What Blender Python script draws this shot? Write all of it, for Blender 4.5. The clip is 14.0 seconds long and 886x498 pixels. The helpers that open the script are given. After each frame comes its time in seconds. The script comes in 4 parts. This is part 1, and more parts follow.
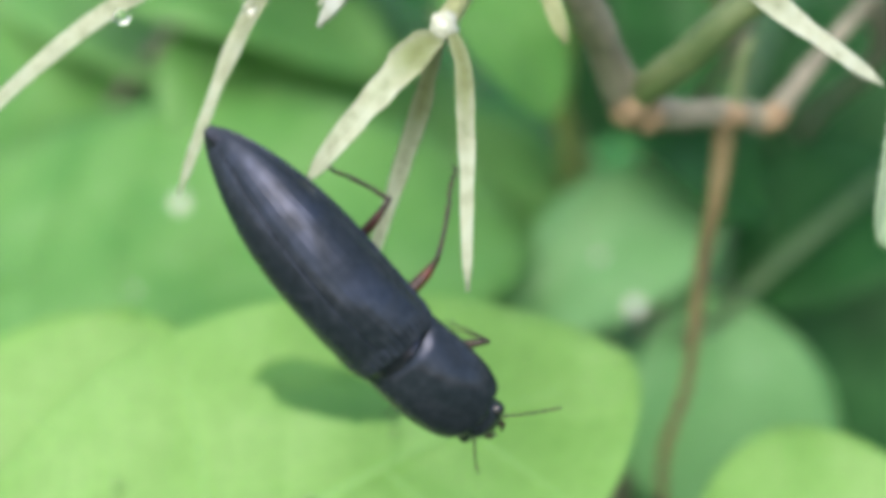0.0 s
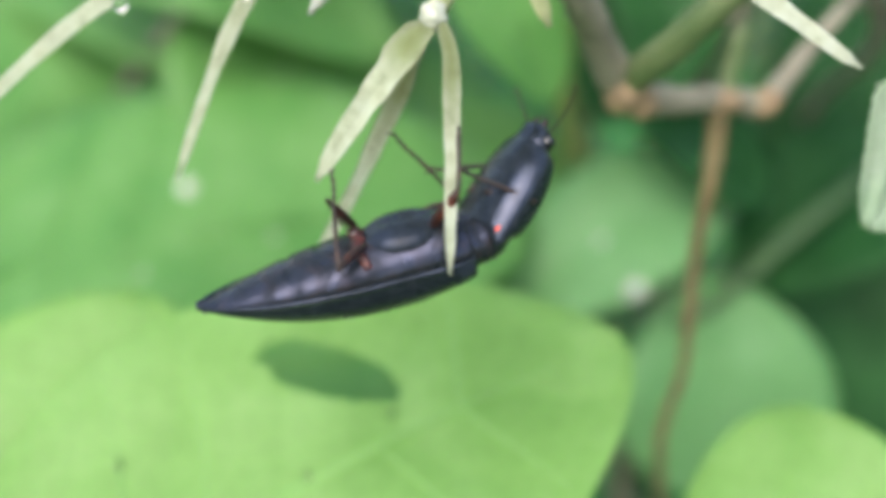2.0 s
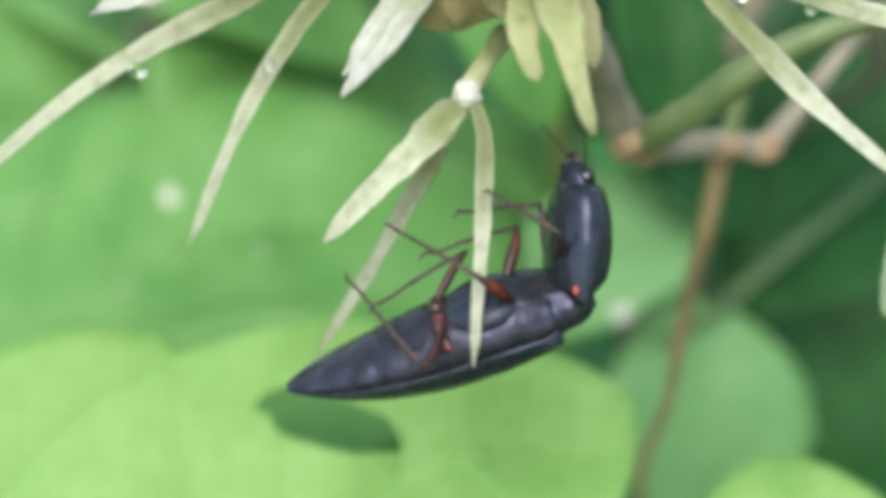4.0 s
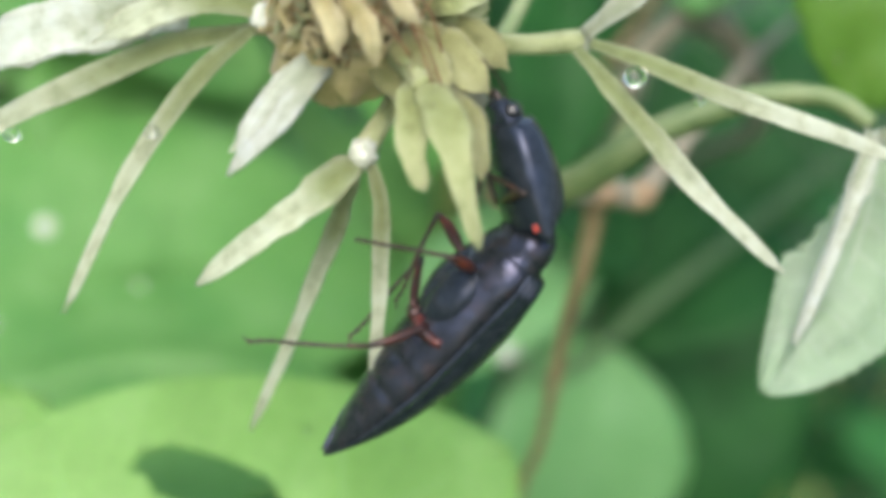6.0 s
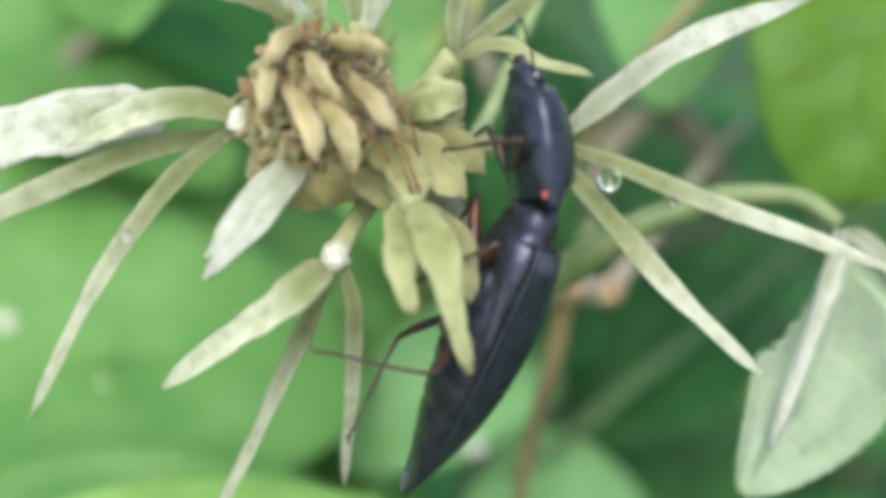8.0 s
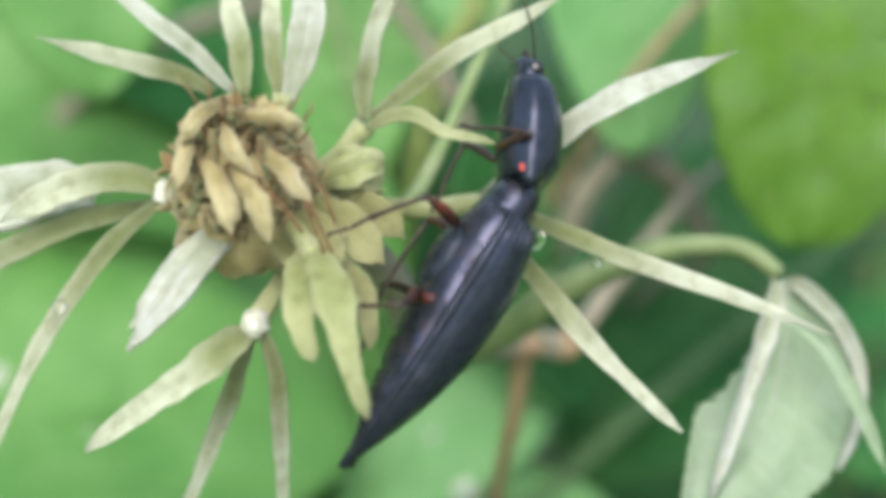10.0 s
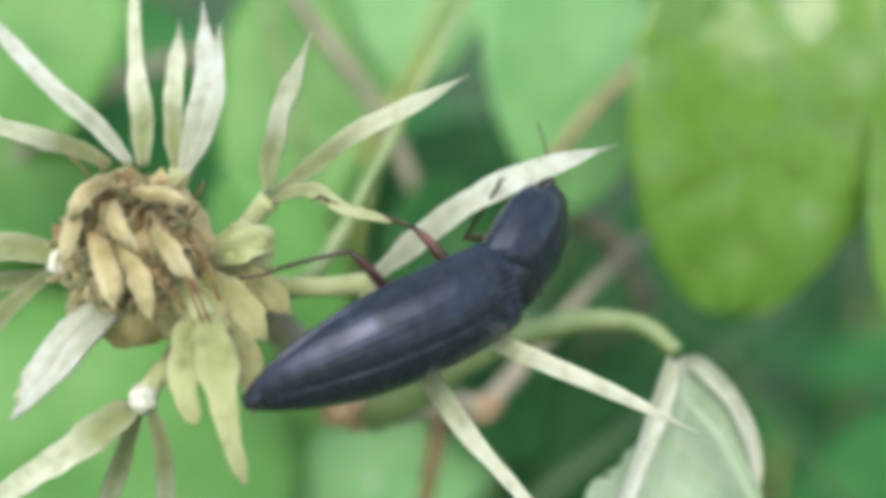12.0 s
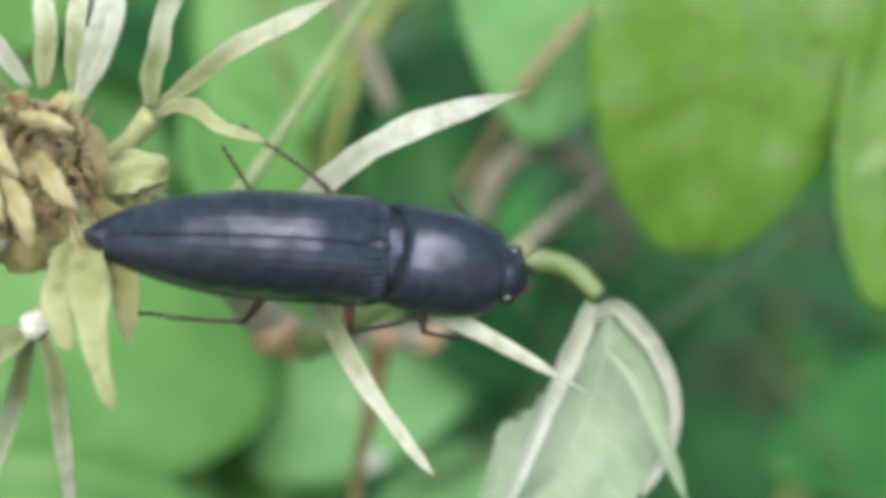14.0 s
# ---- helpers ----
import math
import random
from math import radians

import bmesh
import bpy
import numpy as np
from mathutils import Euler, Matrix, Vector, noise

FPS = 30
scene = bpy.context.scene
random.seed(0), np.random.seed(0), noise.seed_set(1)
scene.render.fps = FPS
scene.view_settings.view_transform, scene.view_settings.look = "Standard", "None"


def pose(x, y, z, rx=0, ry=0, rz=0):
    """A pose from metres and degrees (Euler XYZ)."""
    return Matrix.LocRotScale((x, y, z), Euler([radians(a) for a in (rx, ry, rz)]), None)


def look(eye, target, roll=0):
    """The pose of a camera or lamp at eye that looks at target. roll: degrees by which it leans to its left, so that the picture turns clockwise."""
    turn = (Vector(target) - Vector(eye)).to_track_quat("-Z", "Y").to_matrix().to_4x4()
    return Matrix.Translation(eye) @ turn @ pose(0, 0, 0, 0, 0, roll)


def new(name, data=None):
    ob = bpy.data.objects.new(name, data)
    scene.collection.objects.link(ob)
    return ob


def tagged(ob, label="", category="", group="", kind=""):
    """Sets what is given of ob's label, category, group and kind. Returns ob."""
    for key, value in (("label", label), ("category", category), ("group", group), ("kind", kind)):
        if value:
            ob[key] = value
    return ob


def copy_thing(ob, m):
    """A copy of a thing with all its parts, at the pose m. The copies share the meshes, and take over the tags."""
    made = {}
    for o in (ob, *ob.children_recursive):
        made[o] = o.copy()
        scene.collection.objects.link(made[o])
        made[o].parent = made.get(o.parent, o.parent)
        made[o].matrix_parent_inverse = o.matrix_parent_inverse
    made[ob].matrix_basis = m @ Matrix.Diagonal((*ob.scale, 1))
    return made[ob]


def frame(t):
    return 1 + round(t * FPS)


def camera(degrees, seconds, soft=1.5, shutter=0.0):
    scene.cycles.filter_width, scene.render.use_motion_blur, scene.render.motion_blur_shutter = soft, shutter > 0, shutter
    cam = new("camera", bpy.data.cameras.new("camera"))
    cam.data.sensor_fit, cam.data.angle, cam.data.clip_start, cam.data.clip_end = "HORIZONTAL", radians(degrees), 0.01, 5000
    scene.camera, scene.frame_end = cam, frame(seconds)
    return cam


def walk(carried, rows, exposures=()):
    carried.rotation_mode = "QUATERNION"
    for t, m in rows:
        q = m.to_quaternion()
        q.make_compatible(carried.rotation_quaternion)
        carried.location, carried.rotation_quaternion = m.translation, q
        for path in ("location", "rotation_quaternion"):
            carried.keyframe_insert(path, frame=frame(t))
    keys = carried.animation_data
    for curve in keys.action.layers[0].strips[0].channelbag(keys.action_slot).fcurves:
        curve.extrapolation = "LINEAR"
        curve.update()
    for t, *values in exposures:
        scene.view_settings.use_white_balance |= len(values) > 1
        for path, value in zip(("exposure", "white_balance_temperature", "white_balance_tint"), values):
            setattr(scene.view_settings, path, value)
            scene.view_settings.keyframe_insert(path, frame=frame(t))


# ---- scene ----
cam = camera(44.0, 14.0, soft=5.6, shutter=0.4)
cam.data.dof.use_dof = True
cam.data.dof.focus_distance = 0.0435
cam.data.dof.aperture_fstop = 21.0

# Plans below are in millimetres in a tilted working frame at the flower:
# u to the side, v upwards, w away from the viewer. BASE carries it into the world.
BASE = pose(0, 0, 0.42, -30, 0, 0)
MM = 0.001


def V(u, v, w):
    return Vector((u * MM, w * MM, v * MM))


def eye_pose(x, y, z, yaw, pitch, roll):
    turn = Matrix.Rotation(radians(yaw), 4, "Z") @ Matrix.Rotation(radians(pitch), 4, "X") @ Matrix.Rotation(radians(roll), 4, "Y")
    return BASE @ Matrix.Translation((x * MM, y * MM, z * MM)) @ turn @ Matrix.Rotation(radians(90), 4, "X")


# seconds, place (mm), yaw, pitch, roll
CAMERA_ROWS = [
    (0, -1.98, -44.14, 0.80, -2.15, -0.23, 2.68),
    (0.5, -1.48, -44.38, -0.79, -1.05, -1.53, 3.14),
    (1, -1.44, -44.91, 1.07, -0.84, -1.35, 3.15),
    (1.5, -1.30, -44.71, 1.26, -1.59, -0.92, 2.89),
    (2, -0.94, -45.25, 0.62, -1.30, -0.96, 2.71),
    (2.5, -0.79, -45.78, 0.99, -0.51, -0.71, 2.55),
    (5, -5.66, -42.82, 8.72, -7.83, -5.11, -0.42),
    (5.5, -4.95, -42.89, 8.84, -9.35, -4.74, -0.72),
    (6, -3.95, -43.13, 9.64, -9.86, -3.83, -0.57),
    (6.5, -3.89, -42.65, 10.58, -10.28, -2.83, -0.37),
    (7, -3.07, -42.93, 10.60, -10.40, -2.57, -0.53),
    (7.5, -3.15, -41.99, 10.87, -11.12, -2.79, -0.50),
    (8, -4.62, -42.72, 10.44, -11.99, 0.50, -0.42),
    (8.5, -2.56, -42.91, 13.43, -10.32, -2.42, -0.40),
    (11, 1.28, -45.12, 11.02, -9.99, 4.29, 1.40),
    (11.5, 3.18, -46.11, 14.02, -10.41, 3.99, 0.06),
    (12, 4.26, -46.01, 14.01, -9.82, 3.21, -0.70),
    (12.5, 3.76, -45.90, 15.28, -9.65, 2.60, -1.36),
    (13, 4.36, -44.94, 13.89, -10.38, 3.44, -0.17),
    (13.5, 8.34, -46.00, 13.37, -7.82, 1.69, -1.09),
    (14, 10.86, -45.77, 15.27, -6.90, -1.46, -2.74),
]

PATH = [(r[0], eye_pose(*r[1:])) for r in CAMERA_ROWS]
walk(cam, PATH)

# ---- light: an overcast day ----
world = bpy.data.worlds.new("sky")
scene.world = world
world.use_nodes = True
wn = world.node_tree
sky = wn.nodes.new("ShaderNodeTexSky")
sky.sky_type = "NISHITA"
sky.sun_disc = False
sky.sun_elevation = radians(58)
sky.sun_rotation = radians(200)
sky.air_density = 1.6
sky.dust_density = 4.0
wn.links.new(sky.outputs["Color"], wn.nodes["Background"].inputs["Color"])
wn.nodes["Background"].inputs["Strength"].default_value = 0.15

sun_data = bpy.data.lights.new("sun", "SUN")
sun_data.energy = 1.3
sun_data.angle = radians(55)
sun_data.color = (1.0, 0.97, 0.92)
sun = new("sun", sun_data)
sun.matrix_world = look((-0.35, -0.9, 1.9), (0, 0, 0.3))
scene.view_settings.exposure = 1.0


# ---- materials ----
def nodes_of(name):
    m = bpy.data.materials.new(name)
    m.use_nodes = True
    nt = m.node_tree
    return m, nt, nt.nodes["Principled BSDF"]


def mottled(nt, colours, scale, detail=4.0, stretch=(1, 1, 1), coord="Object"):
    """A noise of object space through a ramp of colours. Returns the ramp and the mapping."""
    tc = nt.nodes.new("ShaderNodeTexCoord")
    mp = nt.nodes.new("ShaderNodeMapping")
    mp.inputs["Scale"].default_value = stretch
    nz = nt.nodes.new("ShaderNodeTexNoise")
    nz.inputs["Scale"].default_value = scale
    nz.inputs["Detail"].default_value = detail
    nz.inputs["Roughness"].default_value = 0.6
    rp = nt.nodes.new("ShaderNodeValToRGB")
    while len(rp.color_ramp.elements) < len(colours):
        rp.color_ramp.elements.new(0.5)
    for i, c in enumerate(colours):
        e = rp.color_ramp.elements[i]
        e.position = 0.3 + 0.4 * i / max(1, len(colours) - 1)
        e.color = (*c, 1)
    nt.links.new(tc.outputs[coord], mp.inputs["Vector"])
    nt.links.new(mp.outputs["Vector"], nz.inputs["Vector"])
    nt.links.new(nz.outputs["Fac"], rp.inputs["Fac"])
    return rp, mp


def grain(nt, bsdf, mp, scale, strength, distance):
    nz = nt.nodes.new("ShaderNodeTexNoise")
    nz.inputs["Scale"].default_value = scale
    nz.inputs["Detail"].default_value = 5
    bp = nt.nodes.new("ShaderNodeBump")
    bp.inputs["Strength"].default_value = strength
    bp.inputs["Distance"].default_value = distance
    nt.links.new(mp.outputs["Vector"], nz.inputs["Vector"])
    nt.links.new(nz.outputs["Fac"], bp.inputs["Height"])
    nt.links.new(bp.outputs["Normal"], bsdf.inputs["Normal"])
    return bp


def solid(name, colours, rough, scale=900, bump=0.3, dist=0.00005, stretch=(1, 1, 1), metal=0.0, spec=0.5, coat=0.0):
    m, nt, b = nodes_of(name)
    rp, mp = mottled(nt, colours, scale, stretch=stretch)
    nt.links.new(rp.outputs["Color"], b.inputs["Base Color"])
    b.inputs["Roughness"].default_value = rough
    b.inputs["Metallic"].default_value = metal
    b.inputs["Specular IOR Level"].default_value = spec
    b.inputs["Coat Weight"].default_value = coat
    grain(nt, b, mp, scale * 2.3, bump, dist)
    return m


def leafy(name, colours, rough=0.42, glow=0.45, scale=160, spec=0.28):
    """Leaf tissue: mottled green, a net of fine veins, light coming through."""
    m, nt, b = nodes_of(name)
    rp, mp = mottled(nt, colours, scale)
    vor = nt.nodes.new("ShaderNodeTexVoronoi")
    vor.feature = "DISTANCE_TO_EDGE"
    vor.inputs["Scale"].default_value = 700
    nt.links.new(mp.outputs["Vector"], vor.inputs["Vector"])
    edge = nt.nodes.new("ShaderNodeMapRange")
    edge.inputs["From Max"].default_value = 0.12
    edge.inputs["To Min"].default_value = 1.06
    edge.inputs["To Max"].default_value = 0.97
    nt.links.new(vor.outputs["Distance"], edge.inputs["Value"])
    mul = nt.nodes.new("ShaderNodeVectorMath")
    mul.operation = "SCALE"
    nt.links.new(rp.outputs["Color"], mul.inputs[0])
    nt.links.new(edge.outputs["Result"], mul.inputs["Scale"])
    nt.links.new(mul.outputs["Vector"], b.inputs["Base Color"])
    b.inputs["Roughness"].default_value = rough
    b.inputs["Specular IOR Level"].default_value = spec
    bp = nt.nodes.new("ShaderNodeBump")
    bp.inputs["Strength"].default_value = 0.2
    bp.inputs["Distance"].default_value = 0.0002
    nt.links.new(vor.outputs["Distance"], bp.inputs["Height"])
    nt.links.new(bp.outputs["Normal"], b.inputs["Normal"])
    tr = nt.nodes.new("ShaderNodeBsdfTranslucent")
    warm = nt.nodes.new("ShaderNodeVectorMath")
    warm.operation = "MULTIPLY"
    warm.inputs[1].default_value = (1.0, 1.2, 0.6)
    nt.links.new(mul.outputs["Vector"], warm.inputs[0])
    nt.links.new(warm.outputs["Vector"], tr.inputs["Color"])
    mix = nt.nodes.new("ShaderNodeMixShader")
    mix.inputs["Fac"].default_value = glow
    out = nt.nodes["Material Output"]
    nt.links.new(b.outputs["BSDF"], mix.inputs[1])
    nt.links.new(tr.outputs["BSDF"], mix.inputs[2])
    nt.links.new(mix.outputs["Shader"], out.inputs["Surface"])
    return m


def petal_stuff(name, root, tip, glow=0.3, rough=0.6, rim=0.5):
    """Petal tissue: green-tinged at the root and down the middle, pale at the tip and the thick rims, woolly and ribbed."""
    m, nt, b = nodes_of(name)
    uv = nt.nodes.new("ShaderNodeTexCoord")
    sep = nt.nodes.new("ShaderNodeSeparateXYZ")
    nt.links.new(uv.outputs["UV"], sep.inputs["Vector"])

    def math_node(op, x, y=None):
        n = nt.nodes.new("ShaderNodeMath")
        n.operation = op
        n.use_clamp = op == "ADD"
        for i, v in enumerate((x, y)):
            if v is None:
                continue
            if isinstance(v, (int, float)):
                n.inputs[i].default_value = v
            else:
                nt.links.new(v, n.inputs[i])
        return n.outputs["Value"]

    across = math_node("ABSOLUTE", math_node("COSINE", math_node("MULTIPLY", sep.outputs["X"], 2 * math.pi)))
    edge = math_node("MULTIPLY", math_node("POWER", across, 3.0), rim)
    ramp = nt.nodes.new("ShaderNodeMapRange")
    ramp.interpolation_type = "SMOOTHSTEP"
    ramp.inputs["From Min"].default_value = 0.30
    ramp.inputs["From Max"].default_value = 0.75
    nt.links.new(sep.outputs["Y"], ramp.inputs["Value"])
    along_it = ramp.outputs["Result"]
    rp, mp = mottled(nt, [(0.62, 0.64, 0.5), (0.9, 0.9, 0.82), (1.0, 1.0, 1.0)], 1300, detail=6)
    mixc = nt.nodes.new("ShaderNodeMix")
    mixc.data_type = "RGBA"
    nt.links.new(math_node("ADD", math_node("MULTIPLY", along_it, 0.95), edge), mixc.inputs["Factor"])
    mixc.inputs["A"].default_value = (*root, 1)
    mixc.inputs["B"].default_value = (*tip, 1)
    mul = nt.nodes.new("ShaderNodeVectorMath")
    mul.operation = "MULTIPLY"
    nt.links.new(mixc.outputs["Result"], mul.inputs[0])
    nt.links.new(rp.outputs["Color"], mul.inputs[1])
    nt.links.new(mul.outputs["Vector"], b.inputs["Base Color"])
    b.inputs["Roughness"].default_value = rough
    b.inputs["Sheen Weight"].default_value = 0.25
    wv = nt.nodes.new("ShaderNodeTexNoise")
    wv.inputs["Scale"].default_value = 5
    wv.inputs["Detail"].default_value = 6
    mp2 = nt.nodes.new("ShaderNodeMapping")
    mp2.inputs["Scale"].default_value = (9, 2.5, 1)
    nt.links.new(uv.outputs["UV"], mp2.inputs["Vector"])
    nt.links.new(mp2.outputs["Vector"], wv.inputs["Vector"])
    bp = nt.nodes.new("ShaderNodeBump")
    bp.inputs["Strength"].default_value = 0.8
    bp.inputs["Distance"].default_value = 0.0002
    nt.links.new(wv.outputs["Fac"], bp.inputs["Height"])
    nt.links.new(bp.outputs["Normal"], b.inputs["Normal"])
    tr = nt.nodes.new("ShaderNodeBsdfTranslucent")
    nt.links.new(mul.outputs["Vector"], tr.inputs["Color"])
    mix = nt.nodes.new("ShaderNodeMixShader")
    mix.inputs["Fac"].default_value = glow
    nt.links.new(b.outputs["BSDF"], mix.inputs[1])
    nt.links.new(tr.outputs["BSDF"], mix.inputs[2])
    nt.links.new(mix.outputs["Shader"], nt.nodes["Material Output"].inputs["Surface"])
    return m


PETAL = petal_stuff("petal_cream", (0.26, 0.32, 0.13), (0.72, 0.79, 0.64), rim=0.25)
PETAL_GREEN = petal_stuff("petal_greenish", (0.31, 0.36, 0.14), (0.53, 0.59, 0.32), rim=0.35)
CALYX = petal_stuff("bract_olive_tan", (0.22, 0.23, 0.08), (0.40, 0.41, 0.20), glow=0.25, rim=0.3)
PETAL_PALE = petal_stuff("petal_pale_cream", (0.32, 0.39, 0.17), (0.76, 0.82, 0.71), rim=0.25)
PETAL_WHITE = petal_stuff("petal_white", (0.42, 0.48, 0.36), (0.68, 0.74, 0.70))
BRACT = petal_stuff("bract_straw", (0.56, 0.46, 0.20), (0.74, 0.66, 0.40), glow=0.45)
BRACT_RUST = petal_stuff("bract_rust", (0.50, 0.31, 0.12), (0.66, 0.49, 0.25), glow=0.45)
BRACT_PALE = petal_stuff("bract_pale", (0.50, 0.43, 0.19), (0.74, 0.68, 0.42), glow=0.35)
THREAD = solid("thread_brown", [(0.10, 0.045, 0.02), (0.22, 0.10, 0.04)], 0.6, 2000)
KNOT = solid("knot_white", [(0.36, 0.40, 0.28), (0.50, 0.53, 0.45), (0.62, 0.65, 0.60)], 0.8, 2600, 0.9)
LEAF_PALE = leafy("leaf_pale_green", [(0.185, 0.375, 0.09), (0.225, 0.43, 0.115), (0.265, 0.47, 0.15)], 0.4)
LEAF_FRESH = leafy("leaf_fresh_green", [(0.115, 0.315, 0.08), (0.155, 0.36, 0.10), (0.20, 0.41, 0.135)], 0.36)
LEAF_TEAL = leafy("leaf_blue_green", [(0.175, 0.40, 0.155), (0.215, 0.45, 0.185), (0.25, 0.49, 0.225)], 0.4)
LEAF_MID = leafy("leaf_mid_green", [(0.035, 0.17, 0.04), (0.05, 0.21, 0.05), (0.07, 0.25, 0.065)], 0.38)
# leaf green darkened: the shade of the gaps is put into the colour
LEAF_SHADED = leafy("leaf_dark_green", [(0.015, 0.072, 0.018), (0.023, 0.102, 0.026), (0.034, 0.132, 0.036)], 0.45, 0.3, spec=0.15)
# the palest, bluest tone carries the leaf's wet sheen in its colour
LEAF_BRIGHT = leafy("leaf_bright_green", [(0.125, 0.275, 0.025), (0.155, 0.315, 0.055), (0.20, 0.365, 0.125)], 0.3, 0.5, scale=70, spec=0.6)
LEAF_SILVER = leafy("leaf_silvery", [(0.25, 0.36, 0.24), (0.31, 0.42, 0.29), (0.38, 0.47, 0.36)], 0.6, 0.35)
VEIN_PALE = solid("vein_pale", [(0.18, 0.38, 0.09), (0.215, 0.42, 0.11)], 0.5, 1200)
VEIN_WHITE = solid("vein_white", [(0.36, 0.45, 0.33), (0.46, 0.53, 0.42)], 0.55, 1200)
VEIN_MID = solid("vein_mid", [(0.10, 0.235, 0.02), (0.125, 0.265, 0.035)], 0.45, 1200)
NODE = solid("joint_tan", [(0.20, 0.14, 0.08), (0.32, 0.22, 0.13), (0.38, 0.27, 0.16)], 0.7, 500, 0.8, 0.0003)
STEM_ORANGE = solid("stem_orange_brown", [(0.13, 0.10, 0.045), (0.20, 0.15, 0.07), (0.23, 0.195, 0.10)], 0.65, 160, 0.6, 0.0002)
STEM_PALE = solid("stem_pale_olive", [(0.09, 0.145, 0.05), (0.13, 0.185, 0.072), (0.175, 0.22, 0.10)], 0.55, 400, 0.5, 0.0002)
STEM_GREEN = solid("stem_green", [(0.16, 0.22, 0.05), (0.27, 0.32, 0.09), (0.32, 0.34, 0.13)], 0.5, 700)
# stem green darkened to hold the shade behind the bright leaves
STEM_SHADE = solid("stem_shaded_green", [(0.03, 0.08, 0.025), (0.045, 0.11, 0.033), (0.07, 0.14, 0.045)], 0.5, 700)
STEM_TAN = solid("stem_olive_tan", [(0.11, 0.18, 0.06), (0.18, 0.25, 0.10), (0.25, 0.30, 0.15)], 0.6, 500, 0.5, 0.0002)
STEM_BROWN = solid("stem_brown", [(0.17, 0.115, 0.06), (0.31, 0.225, 0.13), (0.40, 0.31, 0.19)], 0.65, 500, 0.6, 0.0002)
STEM_GREY = solid("twig_grey", [(0.135, 0.125, 0.09), (0.22, 0.205, 0.15), (0.29, 0.27, 0.20)], 0.8, 500, 0.8, 0.0003)
SOIL = solid("soil_moss", [(0.012, 0.035, 0.012), (0.02, 0.07, 0.02), (0.03, 0.05, 0.025)], 0.9, 30, 1.0, 0.01)
SHELL = solid("beetle_black", [(0.009, 0.013, 0.016), (0.014, 0.019, 0.024), (0.023, 0.028, 0.035)], 0.3, 2400, 0.4, 0.00002, spec=0.34, coat=0.14)
SHELL.node_tree.nodes["Principled BSDF"].inputs["Coat Roughness"].default_value = 0.08
SHELL.node_tree.nodes["Principled BSDF"].inputs["Specular Tint"].default_value = (0.53, 0.61, 1.0, 1)
BELLY = solid("beetle_underside", [(0.009, 0.012, 0.013), (0.015, 0.018, 0.020), (0.028, 0.023, 0.023)], 0.28, 1800, 0.6, 0.00003, spec=0.6)
BELLY.node_tree.nodes["Principled BSDF"].inputs["Specular Tint"].default_value = (0.58, 0.62, 1.0, 1)
LEG_BROWN = solid("leg_dark_red", [(0.010, 0.006, 0.006), (0.022, 0.009, 0.008), (0.055, 0.015, 0.011)], 0.4, 1000)
LEG_RED = solid("leg_red_brown", [(0.014, 0.007, 0.006), (0.040, 0.012, 0.008), (0.12, 0.026, 0.013)], 0.4, 1000)
HIP_RED = solid("hip_red_brown", [(0.016, 0.008, 0.009), (0.04, 0.012, 0.011), (0.12, 0.026, 0.020)], 0.35, 1400)
LEG_DARK = solid("leg_dark_brown", [(0.010, 0.007, 0.006), (0.026, 0.014, 0.010), (0.06, 0.028, 0.016)], 0.45, 2500)
RED_MARK = solid("red_mark", [(0.45, 0.045, 0.03), (0.6, 0.08, 0.05)], 0.4, 2500)


def uneven_gloss(m, low, high, scale, sharp, shine):
    """Downy patches: roughness wanders between low and high, specular strength imitates patchy sky reflections."""
    nt = m.node_tree
    tc = nt.nodes.new("ShaderNodeTexCoord")
    nz = nt.nodes.new("ShaderNodeTexNoise")
    nz.inputs["Scale"].default_value = scale
    nz.inputs["Detail"].default_value = 6
    nz.inputs["Distortion"].default_value = 1.2
    mr = nt.nodes.new("ShaderNodeMapRange")
    mr.inputs["From Min"].default_value = 0.5 - sharp
    mr.inputs["From Max"].default_value = 0.5 + sharp
    mr.inputs["To Min"].default_value = low
    mr.inputs["To Max"].default_value = high
    nt.links.new(tc.outputs["Object"], nz.inputs["Vector"])
    nt.links.new(nz.outputs["Fac"], mr.inputs["Value"])
    nt.links.new(mr.outputs["Result"], nt.nodes["Principled BSDF"].inputs["Roughness"])
    ms = nt.nodes.new("ShaderNodeMapRange")
    ms.inputs["From Min"].default_value = 0.5 - sharp
    ms.inputs["From Max"].default_value = 0.5 + sharp
    ms.inputs["To Min"].default_value = shine
    ms.inputs["To Max"].default_value = shine * 0.25
    nt.links.new(nz.outputs["Fac"], ms.inputs["Value"])
    nt.links.new(ms.outputs["Result"], nt.nodes["Principled BSDF"].inputs["Specular IOR Level"])


uneven_gloss(SHELL, 0.10, 0.30, 420, 0.12, 0.54)
uneven_gloss(BELLY, 0.14, 0.3, 700, 0.12, 0.78)
uneven_gloss(LEAF_BRIGHT, 0.12, 0.55, 240, 0.1, 0.9)
EYE = solid("eye_black", [(0.004, 0.004, 0.006), (0.008, 0.008, 0.01)], 0.08, 4000, 0.2, 0.00001, spec=0.8)

GLASS, gnt, gb = nodes_of("water")
gb.inputs["Base Color"].default_value = (1, 1, 1, 1)
gb.inputs["Roughness"].default_value = 0.0
gb.inputs["IOR"].default_value = 1.33
gb.inputs["Transmission Weight"].default_value = 1.0


